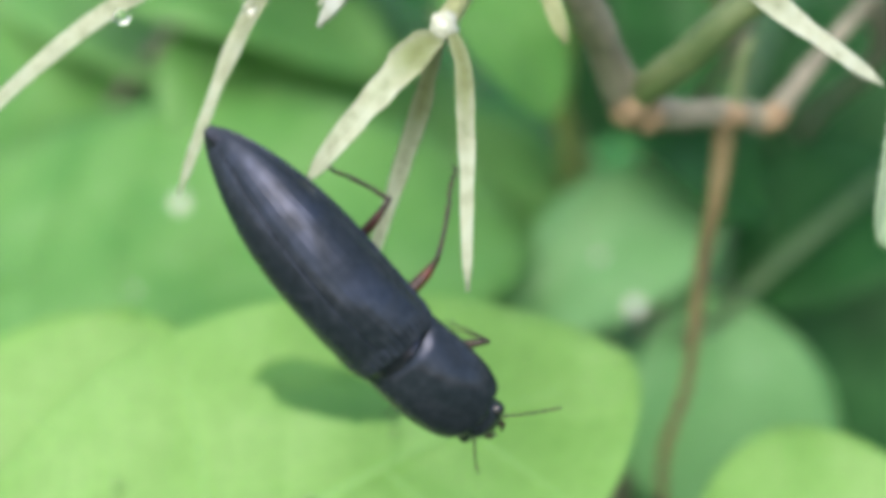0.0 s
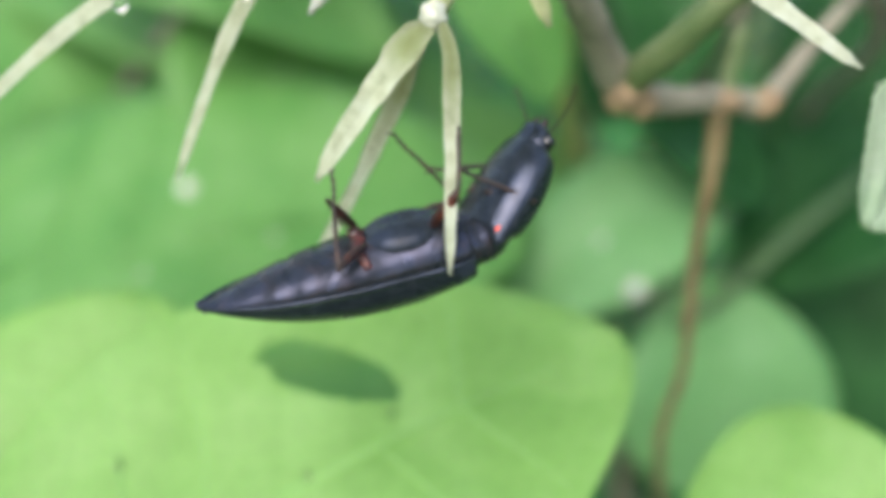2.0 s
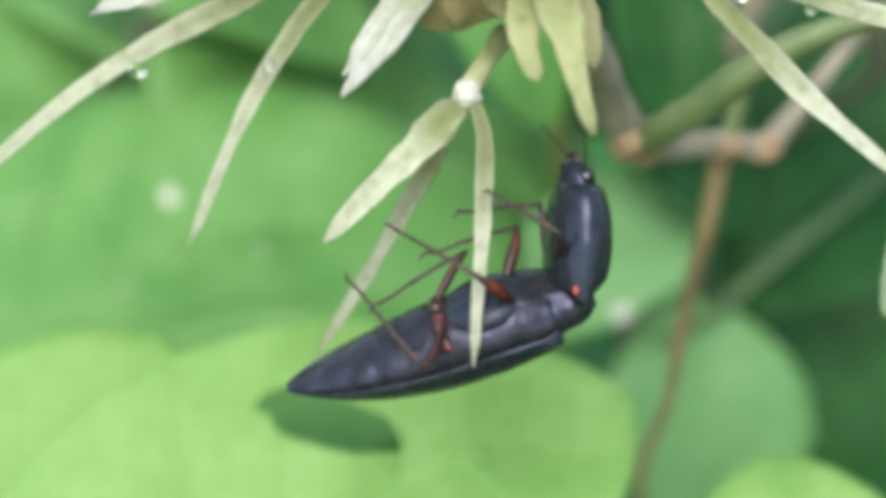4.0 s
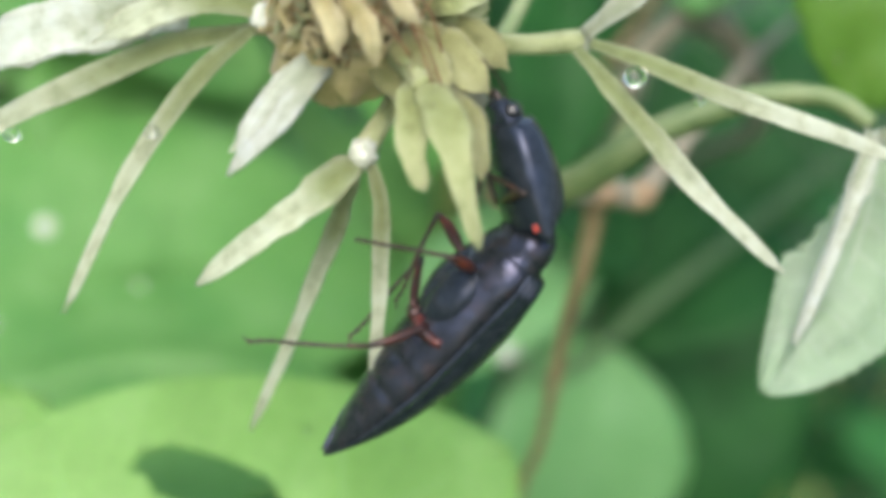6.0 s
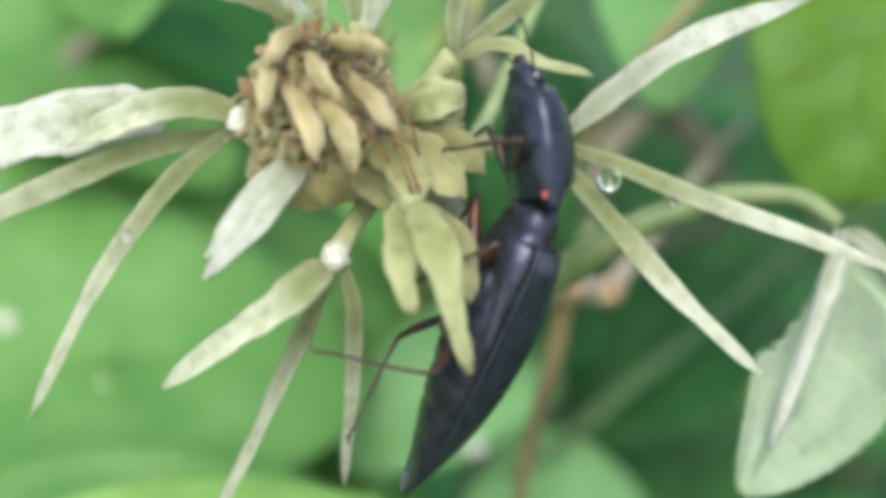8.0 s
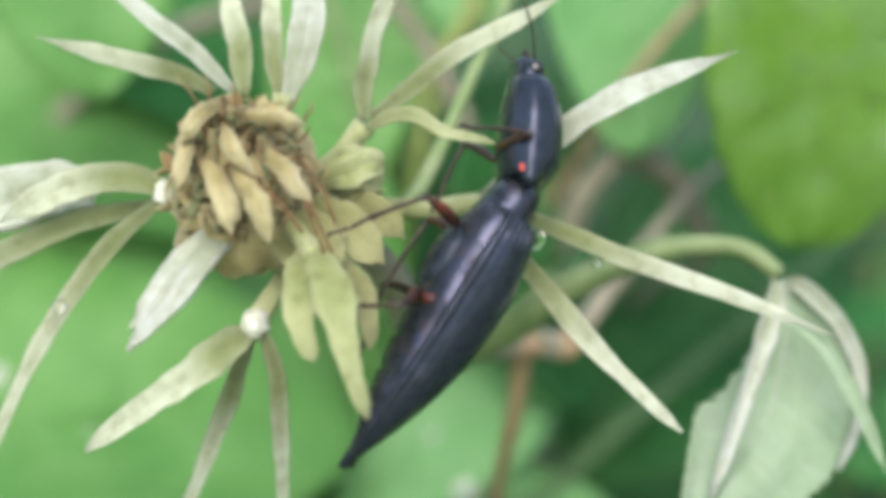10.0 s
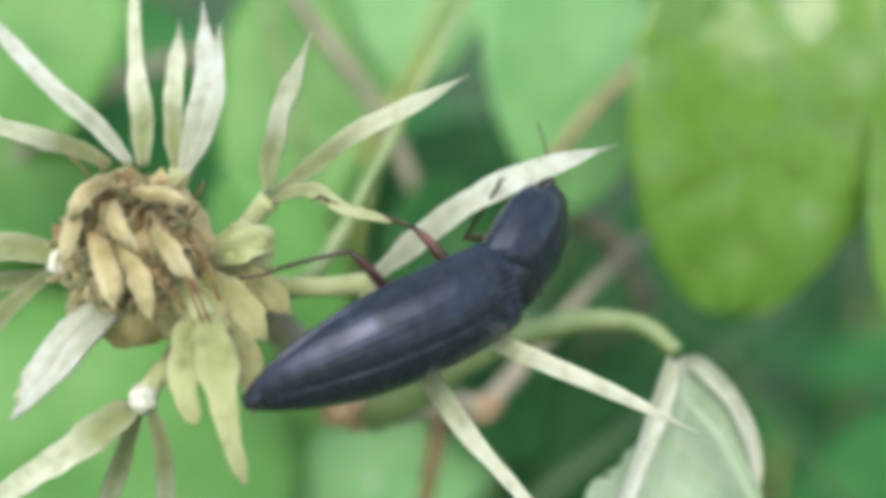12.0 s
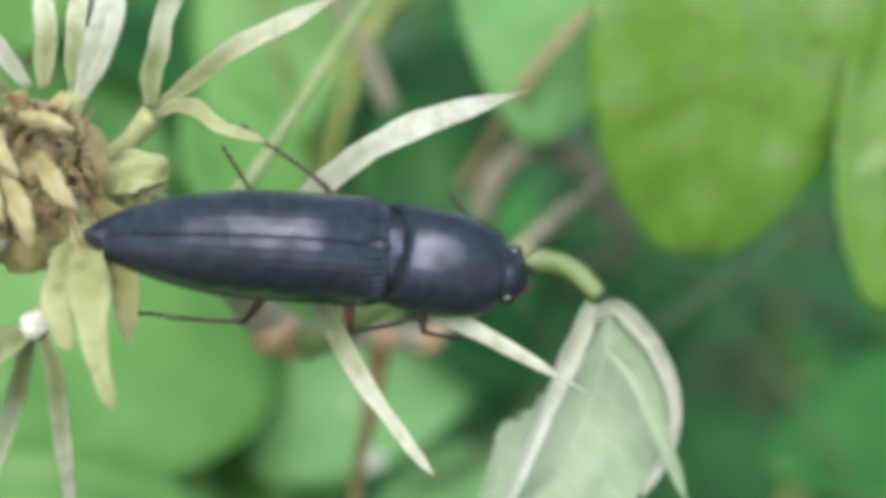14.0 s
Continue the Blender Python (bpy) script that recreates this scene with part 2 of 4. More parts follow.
# ---- shapes ----
def part(name, bm, material, parent, label=""):
    """Link a bmesh as one mesh object under its thing."""
    me = bpy.data.meshes.new(name)
    bm.normal_update()
    bm.to_mesh(me)
    bm.free()
    for p in me.polygons:
        p.use_smooth = True
    if isinstance(material, (list, tuple)):
        for m in material:
            me.materials.append(m)
    else:
        me.materials.append(material)
    ob = new(name, me)
    ob.parent = parent
    if label:
        tagged(ob, label)
    return ob


def thing(name, m, label, category, group="", kind=""):
    """An Empty at the thing's base, that parents its parts."""
    ob = new(name)
    ob.empty_display_size = 0.002
    ob.matrix_basis = m
    return tagged(ob, label, category, group, kind)


def curve(points, n):
    """Catmull-Rom through the points: n + 1 places."""
    p = [Vector(q) for q in points]
    p = [p[0] * 2 - p[1], *p, p[-1] * 2 - p[-2]]
    out = []
    for i in range(n + 1):
        s = i / n * (len(p) - 3)
        k = min(int(s), len(p) - 4)
        t = s - k
        a, b, c, d = p[k:k + 4]
        out.append(0.5 * (2 * b + (c - a) * t + (2 * a - 5 * b + 4 * c - d) * t * t + (3 * b - a - 3 * c + d) * t ** 3))
    return out


def loft(bm, rings, cap=True, uv=True):
    """Skin closed rings of equal count, with a UV of (round, along)."""
    layer = bm.loops.layers.uv.verify() if uv else None
    vs = [[bm.verts.new(co) for co in ring] for ring in rings]
    n = len(vs[0])
    for i in range(len(vs) - 1):
        for j in range(n):
            f = bm.faces.new((vs[i][j], vs[i][(j + 1) % n], vs[i + 1][(j + 1) % n], vs[i + 1][j]))
            if uv:
                for loop, (a, b) in zip(f.loops, ((i, j), (i, j + 1), (i + 1, j + 1), (i + 1, j))):
                    loop[layer].uv = (b / n, a / (len(vs) - 1))
    if cap:
        bm.faces.new(list(reversed(vs[0])))
        bm.faces.new(vs[-1])
    return vs


def add_tube(bm, points, radii, sides=10, n=20, lump=0.0, seed=0):
    path = curve(points, n)
    rad = curve([Vector((r, 0, 0)) for r in radii], n)
    rings = []
    up = Vector((0.3, 0.9, 0.2)).normalized()
    for i, c in enumerate(path):
        t = (path[min(i + 1, n)] - path[max(i - 1, 0)]).normalized()
        a = t.cross(up).normalized()
        b = t.cross(a)
        ring = []
        for j in range(sides):
            th = 2 * math.pi * j / sides
            r = max(rad[i].x, 1e-5) * (1 + lump * noise.noise(c * 900 + Vector((j, seed, 0))))
            ring.append(c + (a * math.cos(th) + b * math.sin(th)) * r)
        rings.append(ring)
    loft(bm, rings)
    return bm


def tube(points, radii, sides=10, n=20, lump=0.0, seed=0):
    """A round stalk through points (mm) with radii (mm)."""
    return add_tube(bmesh.new(), [V(*p) for p in points], [r * MM for r in radii], sides, n, lump, seed)


def strap(points, width, thick=0.34, cup=0.55, twist=0.0, lean=0.0, seed=0, n=34, fat=0.45, tail=True, slim=1.0):
    """A strap-shaped petal through points (mm): widest at the share fat, channelled, with a narrow tail or an even blade and a needle tip."""
    bm = bmesh.new()
    path = curve([V(*p) for p in points], n)
    rings = []
    rnd = random.Random(seed)
    wob = rnd.uniform(0, 50)
    bow = min(width, 1.1) * MM * 0.17
    path = [c + Vector((noise.noise(Vector((i / n * 3.2, wob, 3))), 0.6 * noise.noise(Vector((i / n * 3.2, wob, 13))), noise.noise(Vector((i / n * 3.2, wob, 23))))) * bow * min(1, i / n * 4) * (1 if i < n else 0.3) for i, c in enumerate(path)]
    for i, c in enumerate(path):
        s = i / n
        t = (path[min(i + 1, n)] - path[max(i - 1, 0)]).normalized()
        face = Vector((0, -1, 0))
        face = (face - t * face.dot(t)).normalized()
        side = t.cross(face).normalized()
        ang = radians(lean + twist * s + 10 * noise.noise(Vector((s * 3, wob, 1))))
        side, face = side * math.cos(ang) + face * math.sin(ang), face * math.cos(ang) - side * math.sin(ang)
        marks = ((0, 0.5), (fat * 0.5, 0.82), (fat, 1.0), (0.62, 0.82 * slim), (0.74, 0.66 * slim), (0.92, 0.54 * slim), (1, 0.12)) if tail else ((0, 0.55), (0.25, 0.9), (fat, 1.0), (0.78, 0.86), (0.88, 0.5), (0.93, 0.2), (1, 0.03))
        for (s0, p0), (s1, p1) in zip(marks, marks[1:]):
            if s0 <= s <= s1:
                q = (s - s0) / (s1 - s0)
                prof = p0 + (p1 - p0) * q * q * (3 - 2 * q)
                break
        prof *= 1 + 0.16 * noise.noise(Vector((s * 7, wob, 7)))
        hw = width * MM / 2 * prof
        th = thick * MM * (0.4 + 0.6 * prof)
        ring = []
        m = 9
        for k in range(m):
            x = -1 + 2 * k / (m - 1)
            dent = -0.12 * th * math.cos(x * math.pi * 3)
            crease = 0.10 * hw * noise.noise(Vector((s * 14, x * 2.2, wob)))
            ring.append(c + side * (x * hw * (1 + 0.08 * noise.noise(Vector((s * 22, x, wob))))) + face * (th * 0.5 * (1 - x * x) + dent + crease + cup * hw * (x * x - 0.4)))
        for k in range(m - 2, 0, -1):
            x = -1 + 2 * k / (m - 1)
            ring.append(c + side * x * hw + face * (-th * 0.5 * (1 - x * x) + cup * hw * (x * x - 0.4)))
        rings.append(ring)
    loft(bm, rings)
    return bm


def leaf_frame(base, tip, facing):
    base, tip = V(*base), V(*tip)
    along = tip - base
    length = along.length
    along.normalize()
    nrm = V(*facing)
    nrm = (nrm - along * nrm.dot(along)).normalized()
    side = along.cross(nrm)
    return base, along, nrm, side, length


def leaf_surface(base, tip, half, facing, arch=0.08, fold=0.15, wave=0.03, fat=0.42, round_tip=0.6, bend=0.0, seed=0):
    """A function (s along, x across -1..1) -> place on the leaf blade, and its normal's rough direction."""
    b, along, nrm, side, length = leaf_frame(base, tip, facing)

    def width(s):
        if s < fat:
            return math.sin(math.pi / 2 * (s / fat)) ** 0.62
        return max(0.0, math.cos(math.pi / 2 * ((s - fat) / (1 - fat)))) ** round_tip

    def at(s, x, lift=0.0):
        hw = half * MM * width(s)
        z = arch * length * (4 * s * (1 - s)) - fold * abs(x) ** 1.4 * hw * -1
        z += wave * length * noise.noise(Vector((s * 3.1, x * 1.7, seed * 7.3)))
        lat = (s * 6 - abs(x) * 0.9) % 1.0
        z += 0.010 * length * math.sin(math.pi * lat) * (1 - abs(x) ** 4) * 0.6
        return b + along * (s * length) + side * (x * hw + bend * length * 4 * s * (1 - s)) + nrm * (z + lift)

    return at, width, length


def add_leaf(parent, base, tip, half, material, vein, facing=(0.1, 0.6, -1), serr=0.0, teeth=9, hole=None, nl=30, nw=14, label="", ribs=True, key="", **kw):
    """A leaf blade with thickness, a toothed or smooth rim, and its veins as sub-parts."""
    at, width, length = leaf_surface(base, tip, half, facing, **kw)
    if key:
        SURFACE[key] = at
    bm = bmesh.new()
    top, low = [], []
    thick = 0.22 * MM
    for i in range(nl + 1):
        s = 0.004 + 0.992 * i / nl
        tooth = 1.0 + serr * (((s * teeth) % 1.0) - 0.5)
        r1, r2 = [], []
        for j in range(nw + 1):
            x = -1 + 2 * j / nw
            x *= 1 + (tooth - 1) * abs(x) ** 6
            r1.append(bm.verts.new(at(s, x)))
            r2.append(bm.verts.new(at(s, x, -thick)))
        top.append(r1)
        low.append(r2)
    gone = set()
    if hole:
        hs, hx, rs, rx, skew = hole
        for i in range(nl):
            for j in range(nw):
                s, x = (i + 0.5) / nl, -1 + 2 * (j + 0.5) / nw
                e = ((s - hs) / rs) ** 2 + ((x - hx - skew * (s - hs)) / rx) ** 2
                if e < 1 + 0.35 * noise.noise(Vector((s * 40, x * 22, 3))):
                    gone.add((i, j))
    for i in range(nl):
        for j in range(nw):
            if (i, j) in gone:
                continue
            bm.faces.new((top[i][j], top[i][j + 1], top[i + 1][j + 1], top[i + 1][j]))
            bm.faces.new((low[i][j], low[i + 1][j], low[i + 1][j + 1], low[i][j + 1]))
    rim = [e for e in bm.edges if len(e.link_faces) == 1]
    up = {top[i][j]: low[i][j] for i in range(nl + 1) for j in range(nw + 1)}
    for e in rim:
        a, b = e.verts
        if a in up and b in up:
            bm.faces.new((a, up[a], up[b], b))
    bmesh.ops.delete(bm, geom=[v for v in bm.verts if not v.link_faces], context="VERTS")
    bmesh.ops.recalc_face_normals(bm, faces=bm.faces)
    blade = part("leaf", bm, material, parent, label)
    def inside(s, x):
        if not hole:
            return False
        hs, hx, rs, rx, skew = hole
        return ((s - hs) / rs) ** 2 + ((x - hx - skew * (s - hs)) / rx) ** 2 < 1.6

    lw = length * 0.006
    part("midrib", add_tube(bmesh.new(), [at(s, 0, lw * 0.3) for s in (0.0, 0.25, 0.5, 0.75, 0.99)], [lw, lw * 0.8, lw * 0.6, lw * 0.4, lw * 0.15], 6, 16), vein, blade)
    for k in range(1, 7 if ribs else 1):
        s0 = 0.06 + k * 0.115
        for sg in (-1, 1):
            pts = [(s0 + 0.10 * q * (1 - 0.3 * q), sg * q * 0.94) for q in (0, 0.33, 0.66, 1)]
            if any(inside(*p) for p in pts) or pts[-1][0] > 0.96:
                continue
            part("side_vein", add_tube(bmesh.new(), [at(s, x, lw * 0.1) for s, x in pts], [lw * 0.42, lw * 0.36, lw * 0.25, lw * 0.1], 5, 8), vein, blade)
    return blade


def dome(bm, centre, radii, seg=16, rings=10, rot=None):
    """An ellipsoid as part of a larger mesh."""
    m = Matrix.Translation(centre) @ (rot or Matrix()) @ Matrix.Diagonal((*radii, 1))
    bmesh.ops.create_uvsphere(bm, u_segments=seg, v_segments=rings, radius=1, matrix=m)
    return bm


# ---- ground ----
def ground():
    bm = bmesh.new()
    rings = [0.0, 0.15, 0.3, 0.5, 0.8, 1.2, 2, 4, 10, 40, 200, 900]
    n = 40
    centre = bm.verts.new((0, 0.3, 0))
    last = None
    for r in rings[1:]:
        row = []
        for k in range(n):
            a = 2 * math.pi * k / n
            x, y = r * math.cos(a), 0.3 + r * math.sin(a)
            row.append(bm.verts.new((x, y, 0.02 * min(r, 1) * noise.noise(Vector((x * 4, y * 4, 0))))))
        for k in range(n):
            if last is None:
                bm.faces.new((centre, row[k], row[(k + 1) % n]))
            else:
                bm.faces.new((last[k], row[k], row[(k + 1) % n], last[(k + 1) % n]))
        last = row
    g = part("ground", bm, SOIL, None)
    tagged(g, "dark mossy soil under dense green plants", "ground", kind="structure")


ground()


# ---- the flowering plant ----
def to_ground(points, drop):
    """Carry a stalk (mm) on down to the soil, straight down in the world."""
    down = (BASE.to_3x3().inverted() @ Vector((0, 0, -1)))
    u, v, w = points[-1]
    out = list(points)
    for k in (0.02, 0.06, 0.14, 0.3, 0.6, 1.0):
        out.append((u + down.x * drop * k + 8 * math.sin(k * 3), v + down.z * drop * k, w + down.y * drop * k))
    return out


SURFACE = {}
plant = thing("flowering_plant", BASE, "spidery cream flower head on a brown stem with one silvery leaf", "flower")

# stalk, from behind the head down to the soil
twig = part("twig", tube([(1.2, 15.4, 2.6), (4.2, 14.4, 4.6), (7.2, 12.2, 8), (9.0, 10.3, 12), (10.9, 8.0, 15), (13.9, 7.4, 16.5), (17.2, 7.6, 18), (19.8, 7.4, 19), (22.2, 9.7, 20), (25.2, 12.4, 22), (31, 16.5, 28), (40, 21, 40)], [0.55, 0.7, 0.85, 0.95, 1.05, 0.8, 0.8, 0.75, 0.6, 0.5, 0.45, 0.35], 12, 60, 0.3, 5), STEM_GREY, plant, "knobbly grey-brown twig with swollen joints")
for c, r in (((10.8, 7.9, 14.5), 1.25), ((11.9, 7.3, 15.2), 0.95), ((19.8, 7.3, 18.6), 0.9), ((17.0, 7.3, 17.7), 0.9)):
    jb = dome(bmesh.new(), V(*c), (r * MM, r * 0.9 * MM, r * MM), 16, 10)
    for v in jb.verts:
        v.co += (v.co - V(*c)) * 0.35 * noise.noise(v.co * 900)
    part("joint", jb, NODE, twig, "swollen tan leaf joint")
part("spur", tube([(17.3, 7.4, 17.9), (17.5, 9.0, 17.6), (17.8, 10.6, 17.0), (18.2, 11.6, 16.6)], [0.55, 0.45, 0.4, 0.2], 9, 14, 0.25, 6), STEM_PALE, twig, "short tan side spur")
stem = part("stem", tube(to_ground([(17.0, 7.2, 18.4), (16.6, 3.0, 19.5), (16.2, -0.5, 21.5), (16.1, -5.0, 24), (16.2, -9.3, 27), (15.0, -14, 29)], 380), [0.72, 0.52, 0.42, 0.4, 0.36, 0.34, 0.36, 0.45, 0.6, 0.8, 1.1, 1.5], 10, 64, 0.2, 3), STEM_ORANGE, plant, "thin orange-brown stem")
part("shoot", tube([(3.4, 14.2, 3.6), (7.0, 15.6, 6), (10.8, 22.2, 10), (15.5, 31, 14), (22, 44, 20)], [0.5, 0.42, 0.32, 0.28, 0.24], 10, 34, 0.12, 21), STEM_TAN, plant, "pale olive shoot rising behind the flower")

# the head's core: straw scales round a rusty centre
core_bm = bmesh.new()
dome(core_bm, V(-0.3, 15.9, 1.2), (3.15 * MM, 2.6 * MM, 3.45 * MM), 24, 16)
for v in core_bm.verts:
    v.co += (v.co - V(-0.3, 15.9, 1.2)) * 0.25 * noise.noise(v.co * 1400)
core = part("flower_disc", core_bm, BRACT, plant, "rusty brown centre of the flower head")
scale_rnd = random.Random(17)
for k in range(130):
    th, ph = scale_rnd.uniform(-0.2, 2 * math.pi), scale_rnd.uniform(0.1, 1.15)
    out = Vector((math.sin(ph) * math.cos(th), math.sin(ph) * math.sin(th), -math.cos(ph)))
    a = Vector((-0.6, 16.2, 1.0)) + Vector((out.x * 2.2, out.y * 2.9, out.z * 1.6))
    way = (out * 0.75 + Vector((scale_rnd.uniform(-0.7, 0.7), scale_rnd.uniform(-0.9, 0.4), scale_rnd.uniform(-0.5, 0.3)))).normalized()
    b = a + way * scale_rnd.uniform(0.9, 1.8)
    if b.y < 13.9:
        continue
    mid = (a + b) / 2 + out * scale_rnd.uniform(0.0, 0.35)
    tone = scale_rnd.random()
    part("scale", strap([a, mid, b], scale_rnd.uniform(0.28, 0.55) if k % 4 else scale_rnd.uniform(0.55, 0.85), 0.25, 0.5, lean=scale_rnd.uniform(-60, 60), seed=k, n=12, fat=0.5, tail=tone < 0.4), BRACT if tone < 0.52 else BRACT_RUST if tone < 0.72 else PETAL_GREEN, core)
plump_rnd = random.Random(23)
hair_rnd_side = random.Random(31)
for k, (a, b, wide) in enumerate((((-1.4, 16.6, -1.8), (-0.4, 13.8, -3.0), 1.1), ((-0.2, 16.2, -2.4), (1.0, 13.4, -3.2), 1.0), ((-2.0, 18.0, -1.0), (-2.4, 15.4, -2.4), 0.8), ((0.2, 18.4, -2.2), (2.4, 17.9, -2.8), 0.8), ((1.0, 17.0, -2.4), (2.6, 14.8, -3.2), 0.9), ((-0.9, 19.0, -1.2), (-2.2, 17.2, -2.4), 0.8), ((-0.6, 17.8, -2.2), (0.4, 16.0, -3.0), 0.8))):
    a, b = (a[0] - 0.5, a[1] + 0.1, a[2]), (b[0] - 0.5, b[1] + 0.1, b[2])
    mid = [(p + q) / 2 + d for p, q, d in zip(a, b, (plump_rnd.uniform(-0.2, 0.2), 0.1, -0.45))]
    part("scale", strap([a, mid, b], wide * 0.9, 0.7, 0.1, lean=plump_rnd.uniform(-20, 20), seed=90 + k, n=20, fat=0.5, tail=False), BRACT_PALE, core, "pale straw-yellow scale")
for k in range(5):
    a = Vector((plump_rnd.uniform(-0.8, 2.2), plump_rnd.uniform(15, 18.2), -2.4))
    b = a + Vector((plump_rnd.uniform(0.2, 2.4), -plump_rnd.uniform(1.6, 4.2), plump_rnd.uniform(-1.0, 0.4)))
    part("thread", add_tube(bmesh.new(), [V(*a), V(*((a + b) / 2 + Vector((plump_rnd.uniform(-0.2, 0.7), 0.3, -0.7)))), V(*b)], [0.035 * MM, 0.04 * MM, 0.06 * MM], 5, 10), THREAD, core, "curled brown thread")
for k, (pts, wide, turn) in enumerate((([(2.0, 15.2, -1.0), (3.5, 14.2, -2.0), (4.9, 12.7, -2.2)], 1.8, 10), ([(2.4, 15.6, -0.4), (4.4, 15.0, -1.2), (5.9, 13.7, -1.2)], 1.5, -15), ([(1.4, 14.8, -1.4), (2.5, 13.7, -2.4), (3.1, 12.4, -2.8)], 1.7, 5), ([(0.6, 14.2, -0.6), (1.5, 13.2, -1.2), (2.6, 12.6, -1.4)], 1.3, -20))):
    part("bract", strap(pts, wide, 0.4, 0.4, lean=turn, seed=70 + k, n=18, fat=0.5, tail=False), CALYX, core, "olive-tan bract below the disc")
for k in range(200):
    th = hair_rnd_side.uniform(-1.9, 1.5) if k % 2 else hair_rnd_side.uniform(0, 6.28)
    r = hair_rnd_side.uniform(0.4, 1.0) ** 0.5
    a = Vector((-0.5 + 2.5 * r * math.cos(th), 16.3 + 2.9 * r * math.sin(th), -2.1 + 1.9 * r * r))
    b = a + Vector((hair_rnd_side.uniform(-0.6, 0.9), hair_rnd_side.uniform(-1.3, 0.7), -hair_rnd_side.uniform(0.3, 1.0)))
    if b.y < 13.9:
        continue
    c = (a + b) / 2 + Vector((hair_rnd_side.uniform(-0.2, 0.2), hair_rnd_side.uniform(-0.1, 0.3), -0.2))
    part("floss", add_tube(bmesh.new(), [V(*a), V(*c), V(*b)], [0.12 * MM, 0.10 * MM, 0.035 * MM], 5, 6), (BRACT_RUST, BRACT, BRACT_PALE, BRACT, PETAL_GREEN, BRACT_PALE)[k % 6], core)
hair_rnd = random.Random(4)
for k in range(45):
    a = Vector((hair_rnd.uniform(-2.2, 1.8), hair_rnd.uniform(14.6, 18.8), -0.6))
    b = a + Vector((hair_rnd.uniform(-1.2, 1.2), hair_rnd.uniform(-1.6, 1.6), -hair_rnd.uniform(0.8, 2.2)))
    part("bristle", add_tube(bmesh.new(), [V(*a), V(*((a + b) / 2 + Vector((0.2, 0.1, 0)))), V(*b)], [0.07 * MM, 0.06 * MM, 0.03 * MM], 5, 5), BRACT_RUST, core)


def floret(pivot, stalk, petals, knot=0.55, label="", root=None):
    """A floret: a short tube with a knot at its mouth, and straps hanging from it. Its origin is its root on the head."""
    root = root or stalk[0]
    rel = [tuple(p - q for p, q in zip(s, root)) for s in stalk]
    bm = tube(rel, [0.55] + [0.42] * (len(rel) - 2) + [0.5], 9, 12, 0.15)
    fl = part("floret", bm, PETAL_GREEN, plant, label)
    fl.matrix_basis = Matrix.Translation(V(*root))
    if knot:
        kb = bmesh.new()
        centre = V(*[p - q for p, q in zip(pivot, root)])
        dome(kb, centre, (knot * MM,) * 3, 14, 10)
        for v in kb.verts:
            v.co += (v.co - centre) * 0.4 * noise.noise(v.co * 3000)
        part("knot", kb, KNOT, fl, "woolly white knot at the mouth of the tube")
    for k, (pts, width, mat, opts) in enumerate(petals):
        pts = [tuple(p - q for p, q in zip(s, root)) for s in pts]
        part("petal", strap(pts, width, seed=len(bpy.data.objects), **opts), mat, fl)
    return fl


FL = {}
FL["low"] = floret((0.0, 10.5, 0.2), [(1.8, 13.1, 2), (0.9, 11.9, 1.2), (0.0, 10.5, 0.3)], [
    ([(-0.2, 10.2, 0.2), (-1.4, 9.3, -0.9), (-3.1, 7.9, -0.6), (-6.5, 5.2, 1.6)], 1.55, PETAL, dict(lean=-16, fat=0.36)),
    ([(-0.2, 9.9, 0.6), (-1.0, 7.8, 2), (-2.3, 4.4, 4), (-4.8, -1.8, 6.7)], 0.9, PETAL, dict(lean=10, fat=0.4)),
    ([(0.3, 10.1, -0.1), (0.65, 8.0, -0.9), (0.55, 4.7, -1.6), (0.3, -0.2, -2.2)], 0.85, PETAL, dict(lean=15, fat=0.4)),
], knot=0.62, label="drooping cream floret with three straps")
FL["bud"] = floret((-1.0, 14.4, 0), [(0.2, 14.8, 0.4), (-0.6, 14.7, 0.1), (-1.1, 14.3, 0)], [
    ([(-1.1, 14.4, 0), (-2.0, 13.4, -0.8), (-3.4, 11.8, -1), (-4.7, 10.0, -0.9)], 1.5, PETAL_WHITE, dict(cup=0.6, fat=0.5, thick=0.7, tail=False)),
    ([(-1.1, 14.3, 0.2), (-2.2, 13.2, -0.2), (-3.6, 12.0, -0.6), (-4.8, 10.4, -0.9)], 1.1, PETAL, dict(lean=40, fat=0.5, thick=0.5, tail=False)),
    ([(-1.0, 14.1, 0.2), (-1.9, 12.8, -1.2), (-3.0, 11.3, -1.5), (-4.85, 9.55, -0.9)], 1.1, PETAL_WHITE, dict(lean=-40, fat=0.5, thick=0.5)),
], knot=0, label="half-closed white floret like a spindle")
FL["tongue"] = floret((2.6, 13.6, -2.5), [(1.8, 15.0, -1.0), (2.2, 14.3, -2), (2.6, 13.6, -2.7)], [
    ([(2.7, 13.7, -2.8), (3.05, 12.2, -4.4), (3.5, 10.2, -5.2), (4.25, 7.7, -5)], 1.7, PETAL_GREEN, dict(cup=0.35, fat=0.36, thick=0.4, slim=0.7)),
    ([(2.2, 13.8, -2.2), (1.95, 12.5, -3.4), (1.9, 11.2, -4), (2.45, 9.75, -4)], 1.35, PETAL_GREEN, dict(cup=0.35, fat=0.45, thick=0.4)),
    ([(3.2, 13.7, -2.2), (4.0, 12.6, -3.4), (4.4, 11.4, -3.9), (4.5, 10.1, -4.0)], 1.2, CALYX, dict(cup=0.4, fat=0.45, lean=15)),
], knot=0, label="pale yellow-green tongue-shaped floret")
